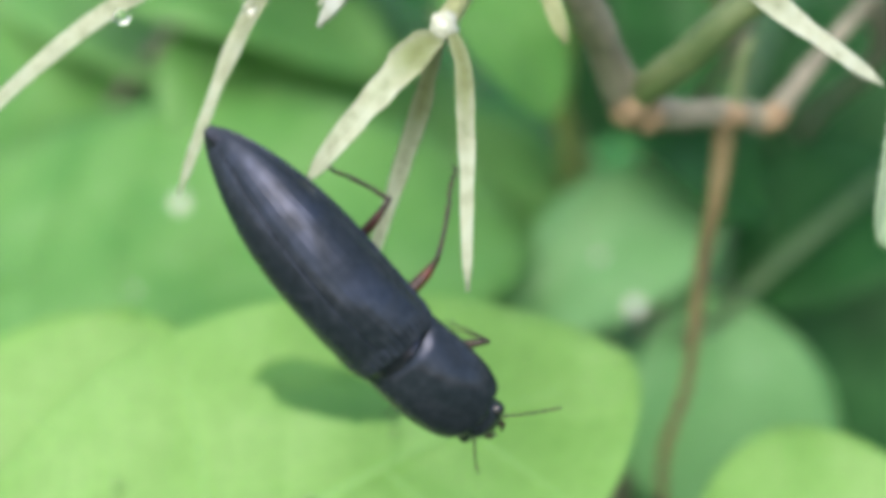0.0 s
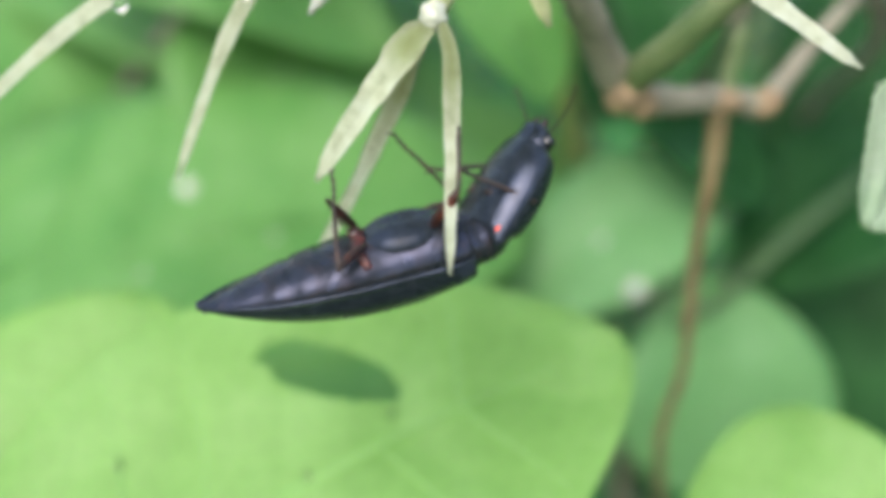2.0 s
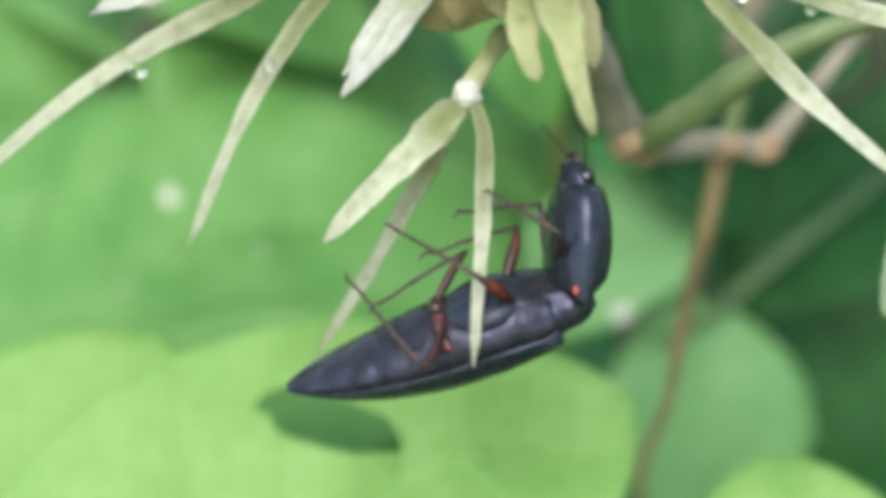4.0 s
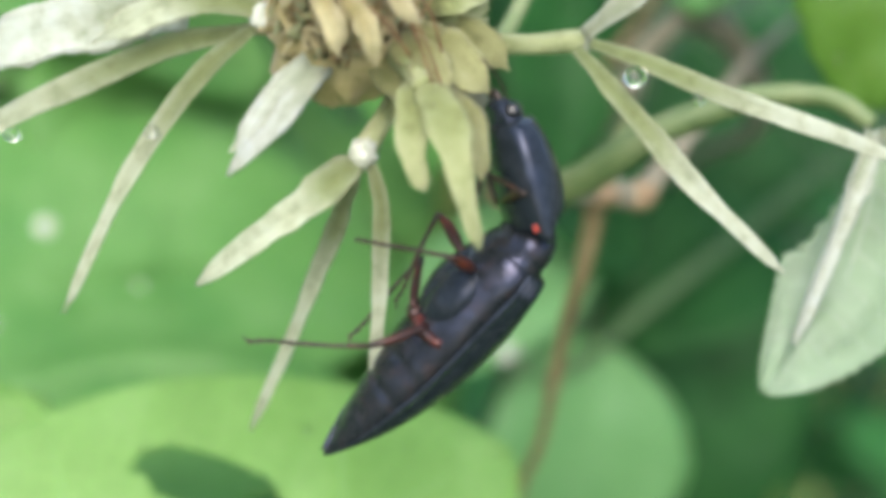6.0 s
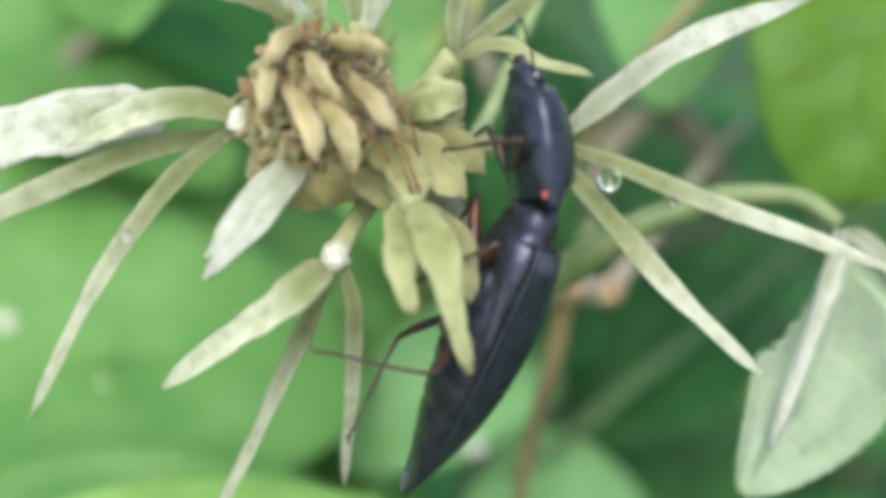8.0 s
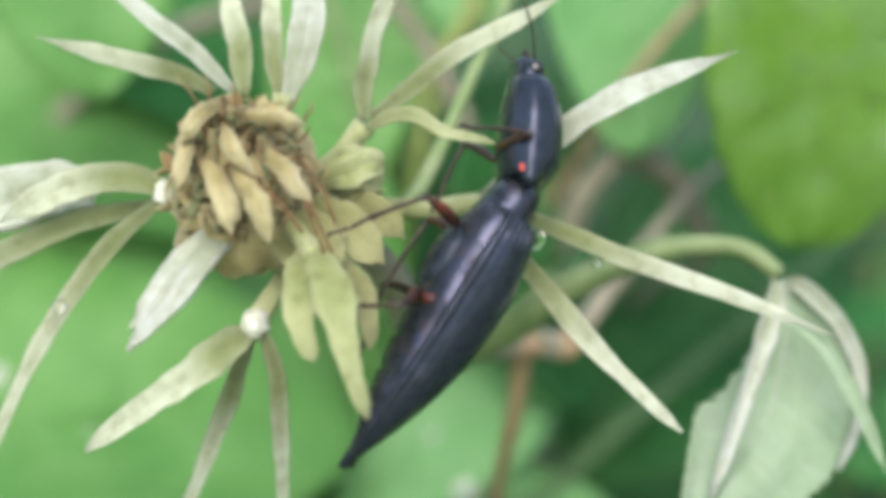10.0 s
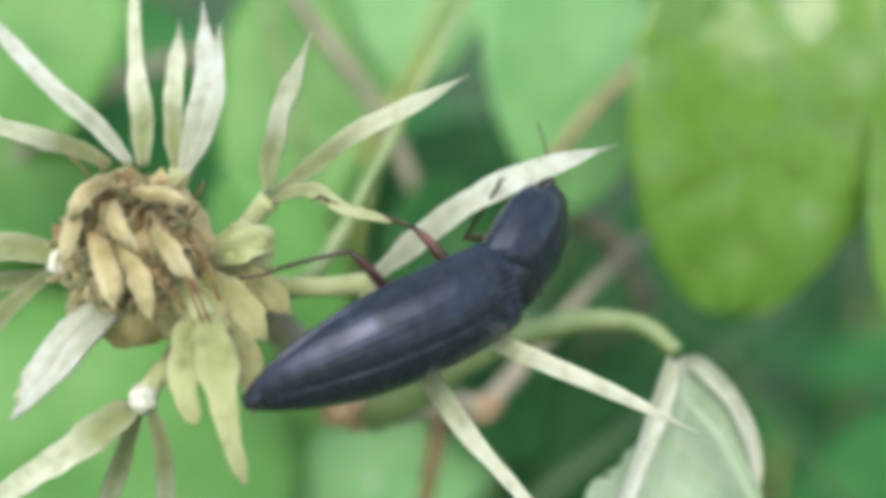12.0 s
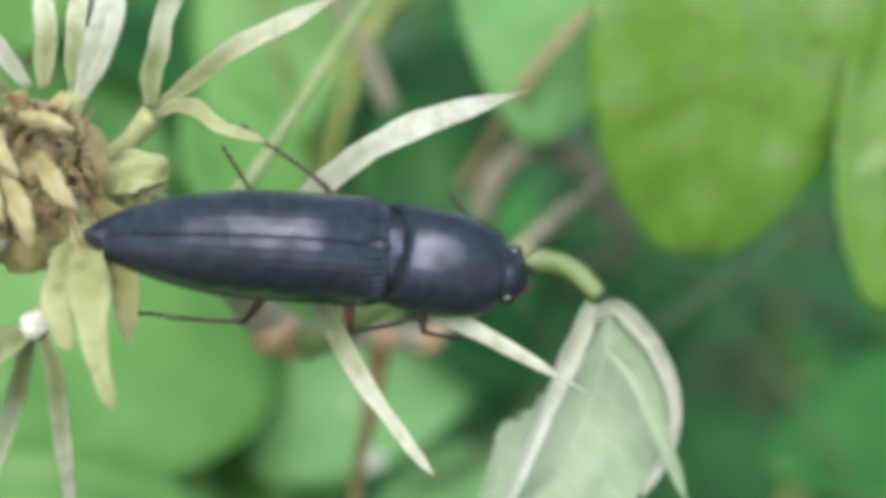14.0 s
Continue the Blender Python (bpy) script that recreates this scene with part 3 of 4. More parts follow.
FL["left"] = floret((-3.5, 15.8, 1), [(-1.2, 16.0, 1.2), (-2.4, 16.0, 1), (-3.5, 15.8, 1)], [
    ([(-3.6, 16.0, 1), (-5.4, 16.4, 0.8), (-7.6, 15.9, 1.3), (-10.2, 14.6, 2)], 1.35, PETAL, dict(cup=0.5, tail=False)),
    ([(-3.8, 15.4, 1.4), (-8.5, 14.3, 2.6), (-14.2, 11.6, 4), (-21.5, 6.4, 5)], 1.1, PETAL, dict(cup=0.4, lean=10)),
    ([(-3.6, 15.6, 1), (-6.3, 13.3, 2.4), (-9.3, 8.9, 4.2), (-12.0, 3.6, 6)], 0.88, PETAL, dict(cup=0.4, lean=-10, fat=0.35)),
    ([(-6.5, 16.0, 2.4), (-8.8, 16.0, 3), (-11.8, 15.3, 3.4), (-15.6, 13.6, 4.2)], 2.6, PETAL_WHITE, dict(cup=0.25, fat=0.5, tail=False)),
], label="sideways floret with one broad bright white strap")
FL["upper_left"] = floret((-1.4, 19.6, 0.6), [(-0.6, 18.0, 0.6), (-1.0, 18.8, 0.6), (-1.3, 19.6, 0.6)], [
    ([(-0.9, 20.0, 1), (-2.6, 21.8, 2), (-4.9, 23.9, 3.2), (-8.6, 27.8, 5)], 0.85, PETAL_WHITE, dict(cup=0.6, fat=0.4, tail=False)),
    ([(-1.6, 19.8, 0.4), (-3.2, 20.6, 0), (-5.0, 21.0, 0), (-8.4, 21.9, 0.4)], 0.9, PETAL, dict(cup=0.4, lean=20, fat=0.4, tail=False)),
    ([(-0.4, 20.0, 1.6), (-0.5, 22.0, 2.6), (-1.0, 24.2, 3.4), (-1.2, 28.6, 4.2)], 1.15, PETAL, dict(cup=0.5, lean=20, fat=0.35)),
], knot=0, label="floret with three straps standing up and out")
FL["top"] = floret((1.1, 19.6, 0.4), [(0.7, 17.8, 0.6), (1.0, 18.8, 0.5), (1.2, 19.7, 0.5)], [
    ([(1.0, 19.7, 1), (0.8, 21.6, 1.6), (0.75, 23.6, 2.2), (0.85, 26.7, 3)], 0.85, PETAL, dict(cup=0.6, fat=0.5, tail=False)),
    ([(1.3, 19.5, 0.3), (1.8, 21.6, 0.7), (2.1, 23.8, 1.2), (1.9, 27.4, 2)], 1.0, PETAL_WHITE, dict(cup=0.5, fat=0.5, tail=False)),
    ([(1.4, 19.4, 0.2), (2.3, 21.4, 0.4), (2.65, 23.6, 0.9), (2.6, 26.2, 1.6)], 0.9, PETAL_WHITE, dict(cup=0.5, lean=35, fat=0.5, tail=False)),
], knot=0, label="upright floret with three cream straps")
FL["upper_right"] = floret((4.9, 18.6, 0), [(1.8, 16.0, 1.2), (3.6, 17.2, 1), (4.9, 18.6, 0.2)], [
    ([(4.8, 18.8, 0), (4.8, 20.6, 0), (5.2, 22.2, -0.2), (6.4, 25.4, -1)], 0.95, PETAL, dict(cup=0.5, lean=-20, fat=0.5, tail=False)),
    ([(5.2, 18.9, 0), (7.2, 20.4, -1.2), (9.5, 21.8, -2.4), (12.5, 23.3, -4)], 0.85, PETAL, dict(cup=0.5, lean=10, fat=0.6, tail=False)),
    ([(5.0, 18.5, 0), (6.4, 18.8, -1.2), (7.8, 18.0, -2.2), (9.6, 17.5, -3)], 0.85, PETAL_GREEN, dict(cup=0.4, lean=30, fat=0.4)),
], knot=0, label="floret with slender straps spread up and across")
FL["right"] = floret((9.7, 15.2, 2.2), [(2.6, 15.4, 2.2), (6.4, 15.0, 2.2), (9.7, 15.2, 2.2)], [
    ([(9.7, 15.4, 1.8), (12.2, 17.6, 0), (15.2, 19.5, -1.6), (19.3, 21.0, -2.8)], 1.25, PETAL_WHITE, dict(cup=0.4, lean=25, fat=0.55, tail=False)),
    ([(9.9, 15.1, 1.6), (13.2, 13.6, -0.4), (17.0, 11.7, -3), (21.5, 9.55, -6)], 0.85, PETAL_PALE, dict(cup=0.4, lean=-15, fat=0.4, tail=False)),
    ([(9.3, 14.8, 1.4), (11.6, 11.8, 0.2), (13.7, 8.6, -2.2), (16.1, 5.9, -4)], 1.0, PETAL_PALE, dict(cup=0.5, lean=-25, fat=0.42)),
], knot=0.45, label="floret with three long cream straps fanned outwards")
bb = dome(bmesh.new(), V(3.9, 16.5, -0.9), (1.15 * MM, 0.7 * MM, 0.75 * MM), 14, 10, Matrix.Rotation(radians(-12), 4, "Y"))
for v in bb.verts:
    v.co += Vector((1, 1, 1)) * 0.0003 * noise.noise(v.co * 1800)
bud = part("bud", bb, PETAL_GREEN, plant, "plump pale green closed bud")
for k, (dy, dz, w) in enumerate(((0.5, -1.2, 1.0), (-0.1, -1.7, 1.2), (-0.6, -1.2, 1.0), (0.2, -0.6, 1.3), (-1.2, -0.6, 0.9))):
    part("bud_scale", strap([(2.6, 16.0 + dy * 0.4, -0.6), (3.8, 16.5 + dy, dz), (5.1, 16.7 + dy * 0.8, -0.9)], w, 0.3, 0.5, lean=dy * 40, seed=60 + k, n=16, fat=0.5), PETAL_GREEN, bud)

# the arching leaf stalk and the silvery leaf that hangs from it
part("leaf_stalk", tube([(10.9, 8.2, 14.6), (12.8, 9.7, 10.5), (15.2, 11.7, 8.2), (19.3, 13.4, 6.5), (22.6, 13.5, 5), (24.2, 12.2, 3.6)], [0.95, 0.9, 0.8, 0.62, 0.52, 0.42], 10, 34, 0.15), STEM_PALE, plant)
silver = add_leaf(plant, (25.0, 12.0, 4.0), (19.2, -0.3, 3.4), 4.05, LEAF_SILVER, VEIN_WHITE, facing=(0.15, 0.1, -1), serr=0.06, teeth=20, nl=90, nw=48, hole=(0.20, 1.05, 0.44, 0.75, 1.0),
                  arch=-0.03, fold=0.25, wave=0.05, fat=0.36, round_tip=0.62, bend=-0.115, seed=3, key="silver", label="silvery green toothed leaf, hanging folded")
part("rolled_edge", strap([(23.5, 11.9, 2.6), (22.8, 10.3, 2.0), (21.9, 8.0, 1.8), (20.0, 2.2, 2.2)], 1.15, 0.3, 1.2, lean=10, seed=8, fat=0.45), PETAL_WHITE, plant, "pale rolled edge of the hanging leaf")
rim_line = [SURFACE["silver"](s, x, 0.0003) / MM for s, x in ((0.10, 0.5), (0.03, 0.3), (0.02, -0.5), (0.08, -0.94), (0.2, -1.0), (0.36, -1.0), (0.55, -1.0))]
part("rolled_edge", strap([(c.x, c.z, c.y) for c in rim_line], 0.85, 0.35, 0.9, lean=-20, seed=9, fat=0.4), PETAL_WHITE, plant, "curled pale upper rim of the hanging leaf")
part("rolled_edge", strap([(24.3, 10.0, 2.4), (25.7, 8.4, 2.0), (27.0, 5.9, 1.8), (28.6, 2.6, 2.0)], 0.75, 0.25, 1.0, lean=-10, seed=12, fat=0.6, tail=False), LEAF_SILVER, plant, "narrow rolled strip in front of the hanging leaf")

# ---- the shrub behind ----
shrub = thing("leafy_shrub", BASE, "green-leaved shrub with thin grey-brown branches", "shrub")
part("stem", tube(to_ground([(26, 6, 66), (24, -10, 70), (20, -26, 72)], 380), [1.0, 1.3, 1.6, 1.8, 2.0, 2.2], 10, 40, 0.2, 3), STEM_GREY, shrub)
part("branch", tube([(42, 50, 34), (34.4, 36.1, 26), (29.7, 30.7, 26), (24.3, 23.8, 28), (20, 8, 52), (25, -2, 68)], [0.4, 0.36, 0.36, 0.4, 0.5, 0.6], 9, 34, 0.1, 7), STEM_BROWN, shrub)
part("branch", tube([(24.3, 23.8, 28.3), (26.4, 21.2, 31), (29.9, 20.4, 33), (33, 16.8, 34), (35.4, 13.2, 40), (37, 9, 62), (30, -12, 74)], [0.5, 0.95, 1.05, 0.9, 0.7, 0.6, 0.8], 9, 44, 0.3, 16), STEM_GREY, shrub, "dry grey-brown crooked branch")
part("branch", tube([(26.2, 21.3, 31), (24.0, 18.6, 33.5), (23.2, 14.2, 38), (23.2, 9, 52), (24, -2, 67)], [0.9, 1.0, 0.9, 0.7, 0.7], 9, 34, 0.3, 17), STEM_GREY, shrub, "dry grey-brown crooked branch")
part("branch", tube([(3, 44, 34), (7.5, 36.3, 35), (13.0, 29.8, 37), (17.5, 21.4, 40), (22, 9, 54), (25, 0, 67)], [0.5, 0.66, 0.66, 0.6, 0.6], 9, 30, 0.15, 8), STEM_GREY, shrub)
part("branch", tube([(22.6, 46.6, 40), (18.6, 38.6, 38), (14.5, 28.3, 39), (12.3, 19.0, 41), (14, 4, 58), (24, -4, 69)], [0.3, 0.3, 0.34, 0.36, 0.5, 0.6], 8, 34, 0.1, 14), STEM_GREEN, shrub)
part("branch", tube([(4.3, 41.1, 41), (5.3, 35.5, 40), (7.0, 30.3, 40), (8.5, 25.1, 41), (14, 12, 56), (24, -4, 69)], [0.35, 0.36, 0.36, 0.38, 0.5, 0.6], 8, 34, 0.1, 15), STEM_TAN, shrub)
part("branch", tube([(26, 44, 46), (17, 33, 40), (11, 22, 44), (14, 8, 56), (24, -4, 69)], [0.6, 0.7, 0.7, 0.7], 9, 24, 0.1, 9), STEM_GREEN, shrub)
part("branch", tube([(-30, 16, 66), (-17.6, 26.7, 57), (-7.7, 34.5, 56), (4.4, 38.7, 56), (14, 40, 52), (30, 46, 46)], [0.7, 0.8, 0.9, 0.9, 0.7, 0.5], 9, 34, 0.25, 10), STEM_GREY, shrub)
part("branch", tube([(56, 16, 53), (38.6, 3.6, 50.5), (31.7, -1.6, 50.5), (25.0, -7.2, 51), (20.4, -10.5, 53), (21, -28, 71)], [0.5, 0.75, 0.75, 0.7, 0.7, 0.9], 8, 36, 0.1, 18), STEM_SHADE, shrub, "green branch crossing behind, its shade put into the colour")
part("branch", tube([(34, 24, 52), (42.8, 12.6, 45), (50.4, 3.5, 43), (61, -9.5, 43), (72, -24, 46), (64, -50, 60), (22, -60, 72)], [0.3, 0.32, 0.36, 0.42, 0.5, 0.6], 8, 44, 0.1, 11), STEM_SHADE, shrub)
LEAVES = [  # base, tip, half width, material, facing, seed
    ((19.5, 25, 39), (18, 9.5, 36), 4.8, LEAF_SHADED, (0.1, 0.8, -1), 30),
    ((-44, 34, 74), (6, 12, 72), 15.0, LEAF_FRESH, (0.1, 0.8, -1), 31),
    ((-48, -5, 48), (9, 1.5, 50), 17.5, LEAF_FRESH, (0.0, 0.95, -1), 1),
    ((-34, 32, 58), (-2, 17.5, 58), 9.0, LEAF_FRESH, (0.1, 0.7, -1), 2),
    ((2.0, 24, 39), (9.9, 9.8, 38), 5.2, LEAF_FRESH, (0.0, 1.4, -1), 3),
    ((26.2, 5.0, 51), (6.5, -7.2, 50), 6.6, LEAF_TEAL, (0.1, 0.7, -1), 4),
    ((-13.7, 46, 42), (-11.8, 26, 40), 7.5, LEAF_FRESH, (0.1, 0.7, -1), 5),
    ((10.5, 46, 47), (5.6, 16.5, 43), 6.8, LEAF_FRESH, (0.0, 0.7, -1), 6),
    ((25.6, 43, 32), (26.2, 20.6, 29), 6.9, LEAF_TEAL, (0.1, 1.0, -1), 7),
    ((19, 51, 43), (16.2, 31.6, 41), 6.8, LEAF_TEAL, (-0.1, 1.3, -1), 8),
    ((26.0, -25, 53), (24.4, -4.5, 52), 9.8, LEAF_TEAL, (-0.1, 1.3, -1), 9),
    ((82, -1, 49), (51, -5.5, 46), 9.0, LEAF_MID, (-0.2, 1.2, -1), 10),
    ((-50, -13, 56), (-16, -2, 56), 9.5, LEAF_FRESH, (-0.2, 1.4, -1), 11),
    ((0, -26, 60), (10, 4, 62), 11.0, LEAF_FRESH, (0.2, 1.4, -1), 12),
    # the darker green stands for a dim gap behind the petals
    ((-20, 44, 64), (2, 25, 62), 10.0, LEAF_MID, (0.2, 0.8, -1), 13),
    ((-16, 26, 60), (-10, 2, 60), 12.0, LEAF_FRESH, (0.2, 1.3, -1), 14),
    # dark leaves, coloured for the shade between the brighter ones
    ((30, 34, 66), (16, 10, 62), 9.0, LEAF_SHADED, (0.1, 0.8, -1), 15),
    ((52, 26, 66), (36, -2, 60), 10.0, LEAF_SHADED, (0.0, 0.8, -1), 16),
    ((38, -28, 62), (44, 2, 62), 10.0, LEAF_SHADED, (0.0, 0.8, -1), 17),
    ((-2, 14, 70), (14, -4, 66), 10.0, LEAF_FRESH, (0.0, 1.3, -1), 18),
    ((4, 8, 56), (12, -8, 56), 7.0, LEAF_FRESH, (0.0, 1.3, -1), 19),
    ((-54, -17, 43), (-5, -5, 45), 9.5, LEAF_FRESH, (-0.1, 1.4, -1), 20),
    ((-46, 26, 70), (-12, -4, 66), 14.0, LEAF_FRESH, (0.0, 0.8, -1), 21),
    ((-70, 24, 82), (-2, 4, 78), 24.0, LEAF_FRESH, (0.0, 0.9, -1), 25),
    ((-70, -22, 80), (4, -14, 78), 22.0, LEAF_FRESH, (0.0, 0.9, -1), 26),
    ((-32, -16, 64), (0, 4, 62), 11.0, LEAF_FRESH, (0.0, 1.4, -1), 27),
    ((-8, -26, 58), (12, 0, 58), 11.0, LEAF_FRESH, (0.0, 1.4, -1), 28),
    ((30, 2, 50), (16, 12, 47), 6.0, LEAF_SHADED, (0.0, 0.8, -1), 23),
    ((46, 6, 56), (28, -6, 54), 8.0, LEAF_SHADED, (0.0, 0.8, -1), 24),
    ((-2, -30, 46), (-4, -3, 48), 11.0, LEAF_FRESH, (0.0, 1.4, -1), 22),
    ((-30, -12.5, 33), (6, -8.5, 36), 8.0, LEAF_FRESH, (0.0, 1.0, -1), 29),
]

def nearest(surface, u, v):
    """Where on a leaf its place across the view (mm) is closest to u, v."""
    grid = [(s / 40, x / 20 - 1) for s in range(2, 39) for x in range(2, 39)]
    return min(grid, key=lambda g: (surface(*g).x / MM - u) ** 2 + (surface(*g).z / MM - v) ** 2)


for base, tip, half, mat, facing, sd in LEAVES:
    blade = add_leaf(shrub, base, tip, half, mat, mat, facing=facing, seed=sd, key="leaf_%d" % sd, nl=26, nw=10, serr=0.04, teeth=12, round_tip=0.42 if sd == 1 else 0.6)

    # glints on two of the leaves, built as pale raised flecks
    for place, spots in ((1, ((*nearest(SURFACE["leaf_1"], -20.6, 5.2), 0.8), (0.44, 0.25, 0.3), (0.62, 0.1, 0.35)) if sd == 1 else ()), (4, ((*nearest(SURFACE["leaf_4"], 17.2, -5.6), 0.9), (0.55, 0.0, 0.4)) if sd == 4 else ())):
        for along_it, across, r in spots if place == sd else ():
            fb = dome(bmesh.new(), SURFACE["leaf_%d" % sd](along_it, across, 0.0001), (r * MM, 0.35 * r * MM, r * MM), 14, 8)
            for v in fb.verts:
                v.co += Vector((1, 0.2, 1)) * 0.0003 * noise.noise(v.co * 900)
            part("white_fleck", fb, KNOT, blade, "white glint on the leaf, modelled as a pale fleck")

# ---- broad pale leaves below and bright leaves beside ----
herb = thing("broad_leaved_herb", BASE, "low herb with broad pale green leaves, one eaten through", "plant")
part("stem", tube(to_ground([(-6, -26, 15), (-6, -32, 24)], 380), [0.8, 0.9, 1.0, 1.2, 1.4], 10, 24), STEM_GREEN, herb)
eaten = leaf_surface((-27.5, -22.5, 9), (10.9, -6.3, 17.5), 12.6, (0.0, 0.75, -1), seed=21, bend=-0.022, fat=0.46, round_tip=0.66, fold=0.10, wave=0.012, arch=0.03)[0]
add_leaf(herb, (-27.5, -22.5, 9), (10.9, -6.3, 17.5), 12.6, LEAF_PALE, VEIN_PALE, facing=(0.0, 0.75, -1), seed=21, nl=170, nw=130, bend=-0.022, hole=(*nearest(eaten, -6.4, -7.2), 0.074, 0.17, 2.2), fat=0.46, round_tip=0.66, fold=0.10, wave=0.012, arch=0.03, key="pale", label="broad pale green leaf with an eaten hole")
add_leaf(herb, (-27, -34, 14), (-17.5, -2.2, 21), 13.2, LEAF_PALE, VEIN_PALE, facing=(0.1, 0.8, -1), seed=22, nl=40, nw=20, fat=0.5, round_tip=0.5, fold=0.05, wave=0.02, arch=0.05)
add_leaf(herb, (21, -34, 14), (20.6, -10.8, 20), 8.8, LEAF_PALE, VEIN_PALE, facing=(-0.1, 0.8, -1), seed=23, nl=30, nw=14, fat=0.5, round_tip=0.5)
part("leaf_stem", tube([(-6, -32, 24), (8, -38, 18), (21, -34, 14)], [0.6, 0.5, 0.4], 8, 14), STEM_GREEN, herb)
part("leaf_stem", tube([(-6, -32, 24), (-14, -36, 15), (-24, -34, 14)], [0.6, 0.5, 0.4], 8, 14), STEM_GREEN, herb)
part("leaf_stem", tube([(-6, -32, 24), (-18, -32, 12), (-27.5, -22.5, 9)], [0.6, 0.5, 0.4], 8, 14), STEM_GREEN, herb)

vine = thing("bright_leaved_vine", BASE, "climbing stem with wet bright yellow-green leaves", "vine")
part("stem", tube(to_ground([(35.6, 43, 17), (47, 41, 22), (64, 34, 36), (72, 10, 50)], 430), [0.5, 0.55, 0.7, 0.9, 1.1, 1.4, 1.6], 9, 46), STEM_GREEN, vine)
add_leaf(vine, (35.6, 43, 17), (34.2, 13.8, 20), 8.2, LEAF_BRIGHT, VEIN_MID, facing=(-0.1, 0.5, -1), seed=31, nl=60, nw=24, serr=0.05, teeth=11, fat=0.55, round_tip=0.5, wave=0.03, key="bright", label="large wet bright green leaf hanging down")
add_leaf(vine, (47, 34, 17), (44.6, 11, 15), 5.0, LEAF_BRIGHT, LEAF_BRIGHT, facing=(-0.1, 0.5, -1), seed=32, nl=40, nw=16, serr=0.05, fat=0.5, round_tip=0.5)
add_leaf(vine, (49, 39, 24), (42.6, 25.0, 20.5), 4.6, LEAF_BRIGHT, LEAF_BRIGHT, facing=(-0.1, 0.9, -1), seed=33, nl=36, nw=14, serr=0.05, fat=0.55, round_tip=0.5)
part("leaf_stem", tube([(47, 41, 22), (48.4, 40.4, 23), (49, 39, 24)], [0.5, 0.42, 0.36], 8, 8), STEM_GREEN, vine)
part("leaf_stem", tube([(47, 41, 22), (48, 38, 19), (47, 34, 17)], [0.5, 0.45, 0.4], 8, 8), STEM_GREEN, vine)

# ---- undergrowth, far behind ----
def low_plant(seed):
    rnd = random.Random(seed)
    p = thing("undergrowth_plant", Matrix(), "shaded dark green leafy undergrowth plant", "plant", "undergrowth")
    top = rnd.uniform(260, 330)
    part("stem", add_tube(bmesh.new(), [Vector((0, 0, 0)), Vector((0.01, 0.0, top * 0.0005)), Vector((0, 0.01, top * 0.001))], [0.0022, 0.0018, 0.001], 7, 10), STEM_GREEN, p)
    for k in range(11):
        a = k * 2.4 + rnd.uniform(-0.4, 0.4)
        z = top * (0.25 + 0.75 * k / 10)
        r = rnd.uniform(38, 62)
        b = (4 * math.cos(a), z, 4 * math.sin(a))
        t = (r * math.cos(a), z + rnd.uniform(-22, 8), r * math.sin(a))
        # every other leaf has the darkened green that stands for deep shade
        add_leaf(p, b, t, rnd.uniform(12, 17), LEAF_SHADED if k % 2 else LEAF_MID, LEAF_SHADED, facing=(0, 1, 0.02), seed=seed * 20 + k, nl=12, nw=6, ribs=False)
    return p


lows = [low_plant(s) for s in (1, 2, 3)]
far_rnd = random.Random(9)
spots = []
for row, y in enumerate((0.13, 0.18, 0.25, 0.33, 0.43, 0.56, 0.72, 0.92)):
    for k in range(9):
        spots.append(((k - 4) * (0.062 + 0.016 * row) + far_rnd.uniform(-0.02, 0.02) * (1 + row * 0.5), y + far_rnd.uniform(-0.02, 0.02) * (1 + row * 0.6), -0.004))
for k in range(34):
    a = math.radians(150 + 240 * k / 33)
    r = far_rnd.uniform(0.34, 0.85)
    spots.append((r * math.cos(a), 0.1 + r * math.sin(a), -0.004))
for i, (x, y, z) in enumerate(spots):
    m = pose(x, y, z, 0, 0, far_rnd.uniform(0, 360))
    if i < 3:
        lows[i].matrix_basis = m
    else:
        copy_thing(lows[i % 3], m)


# ---- dew ----
def dew(place, r):
    bm = bmesh.new()
    dome(bm, Vector((0, 0, 0)), (r * MM, r * 0.75 * MM, r * 0.9 * MM), 16, 12)
    ob = part("dew_drop", bm, GLASS, None)
    ob.matrix_basis = BASE @ Matrix.Translation(V(*place))
    tagged(ob, "clear round dew drop clinging to the plant", "dew drop", "dew drops")


for place, r in (((11.3, 13.7, -0.4), 0.5), ((-8.0, 11.3, 2.9), 0.3), ((-13.4, 11.1, 3.0), 0.35), ((13.8, 12.8, -1.0), 0.3)):
    dew(place, r)
dew_rnd = random.Random(6)
for surface, count, size in ((SURFACE["silver"], 6, 0.16), (SURFACE["bright"], 34, 0.22), (SURFACE["pale"], 9, 0.3)):
    for k in range(count):
        c = surface(dew_rnd.uniform(0.3, 0.9), dew_rnd.uniform(-0.8, 0.8), 0.0001)
        dew((c.x / MM, c.z / MM, c.y / MM), size * dew_rnd.uniform(0.6, 1.3))


# ---- the beetle: x forward, y to its left side, z out of its back; origin at the waist ----
BODY = 11.4   # length of the wing cases, mm
beetle = thing("click_beetle", BASE, "long black click beetle with red-brown legs and striped wing cases", "beetle")


def half_width(s):
    """Of the wing cases; s from the waist (0) to the tail (1)."""
    if s < 0.08:
        return 1.84 + 0.22 * math.sin(math.pi / 2 * s / 0.08)
    if s < 0.35:
        return 2.06
    q = (s - 0.35) / 0.65
    return 2.06 * max(0.02, (1 - q ** 2.1)) ** 0.72


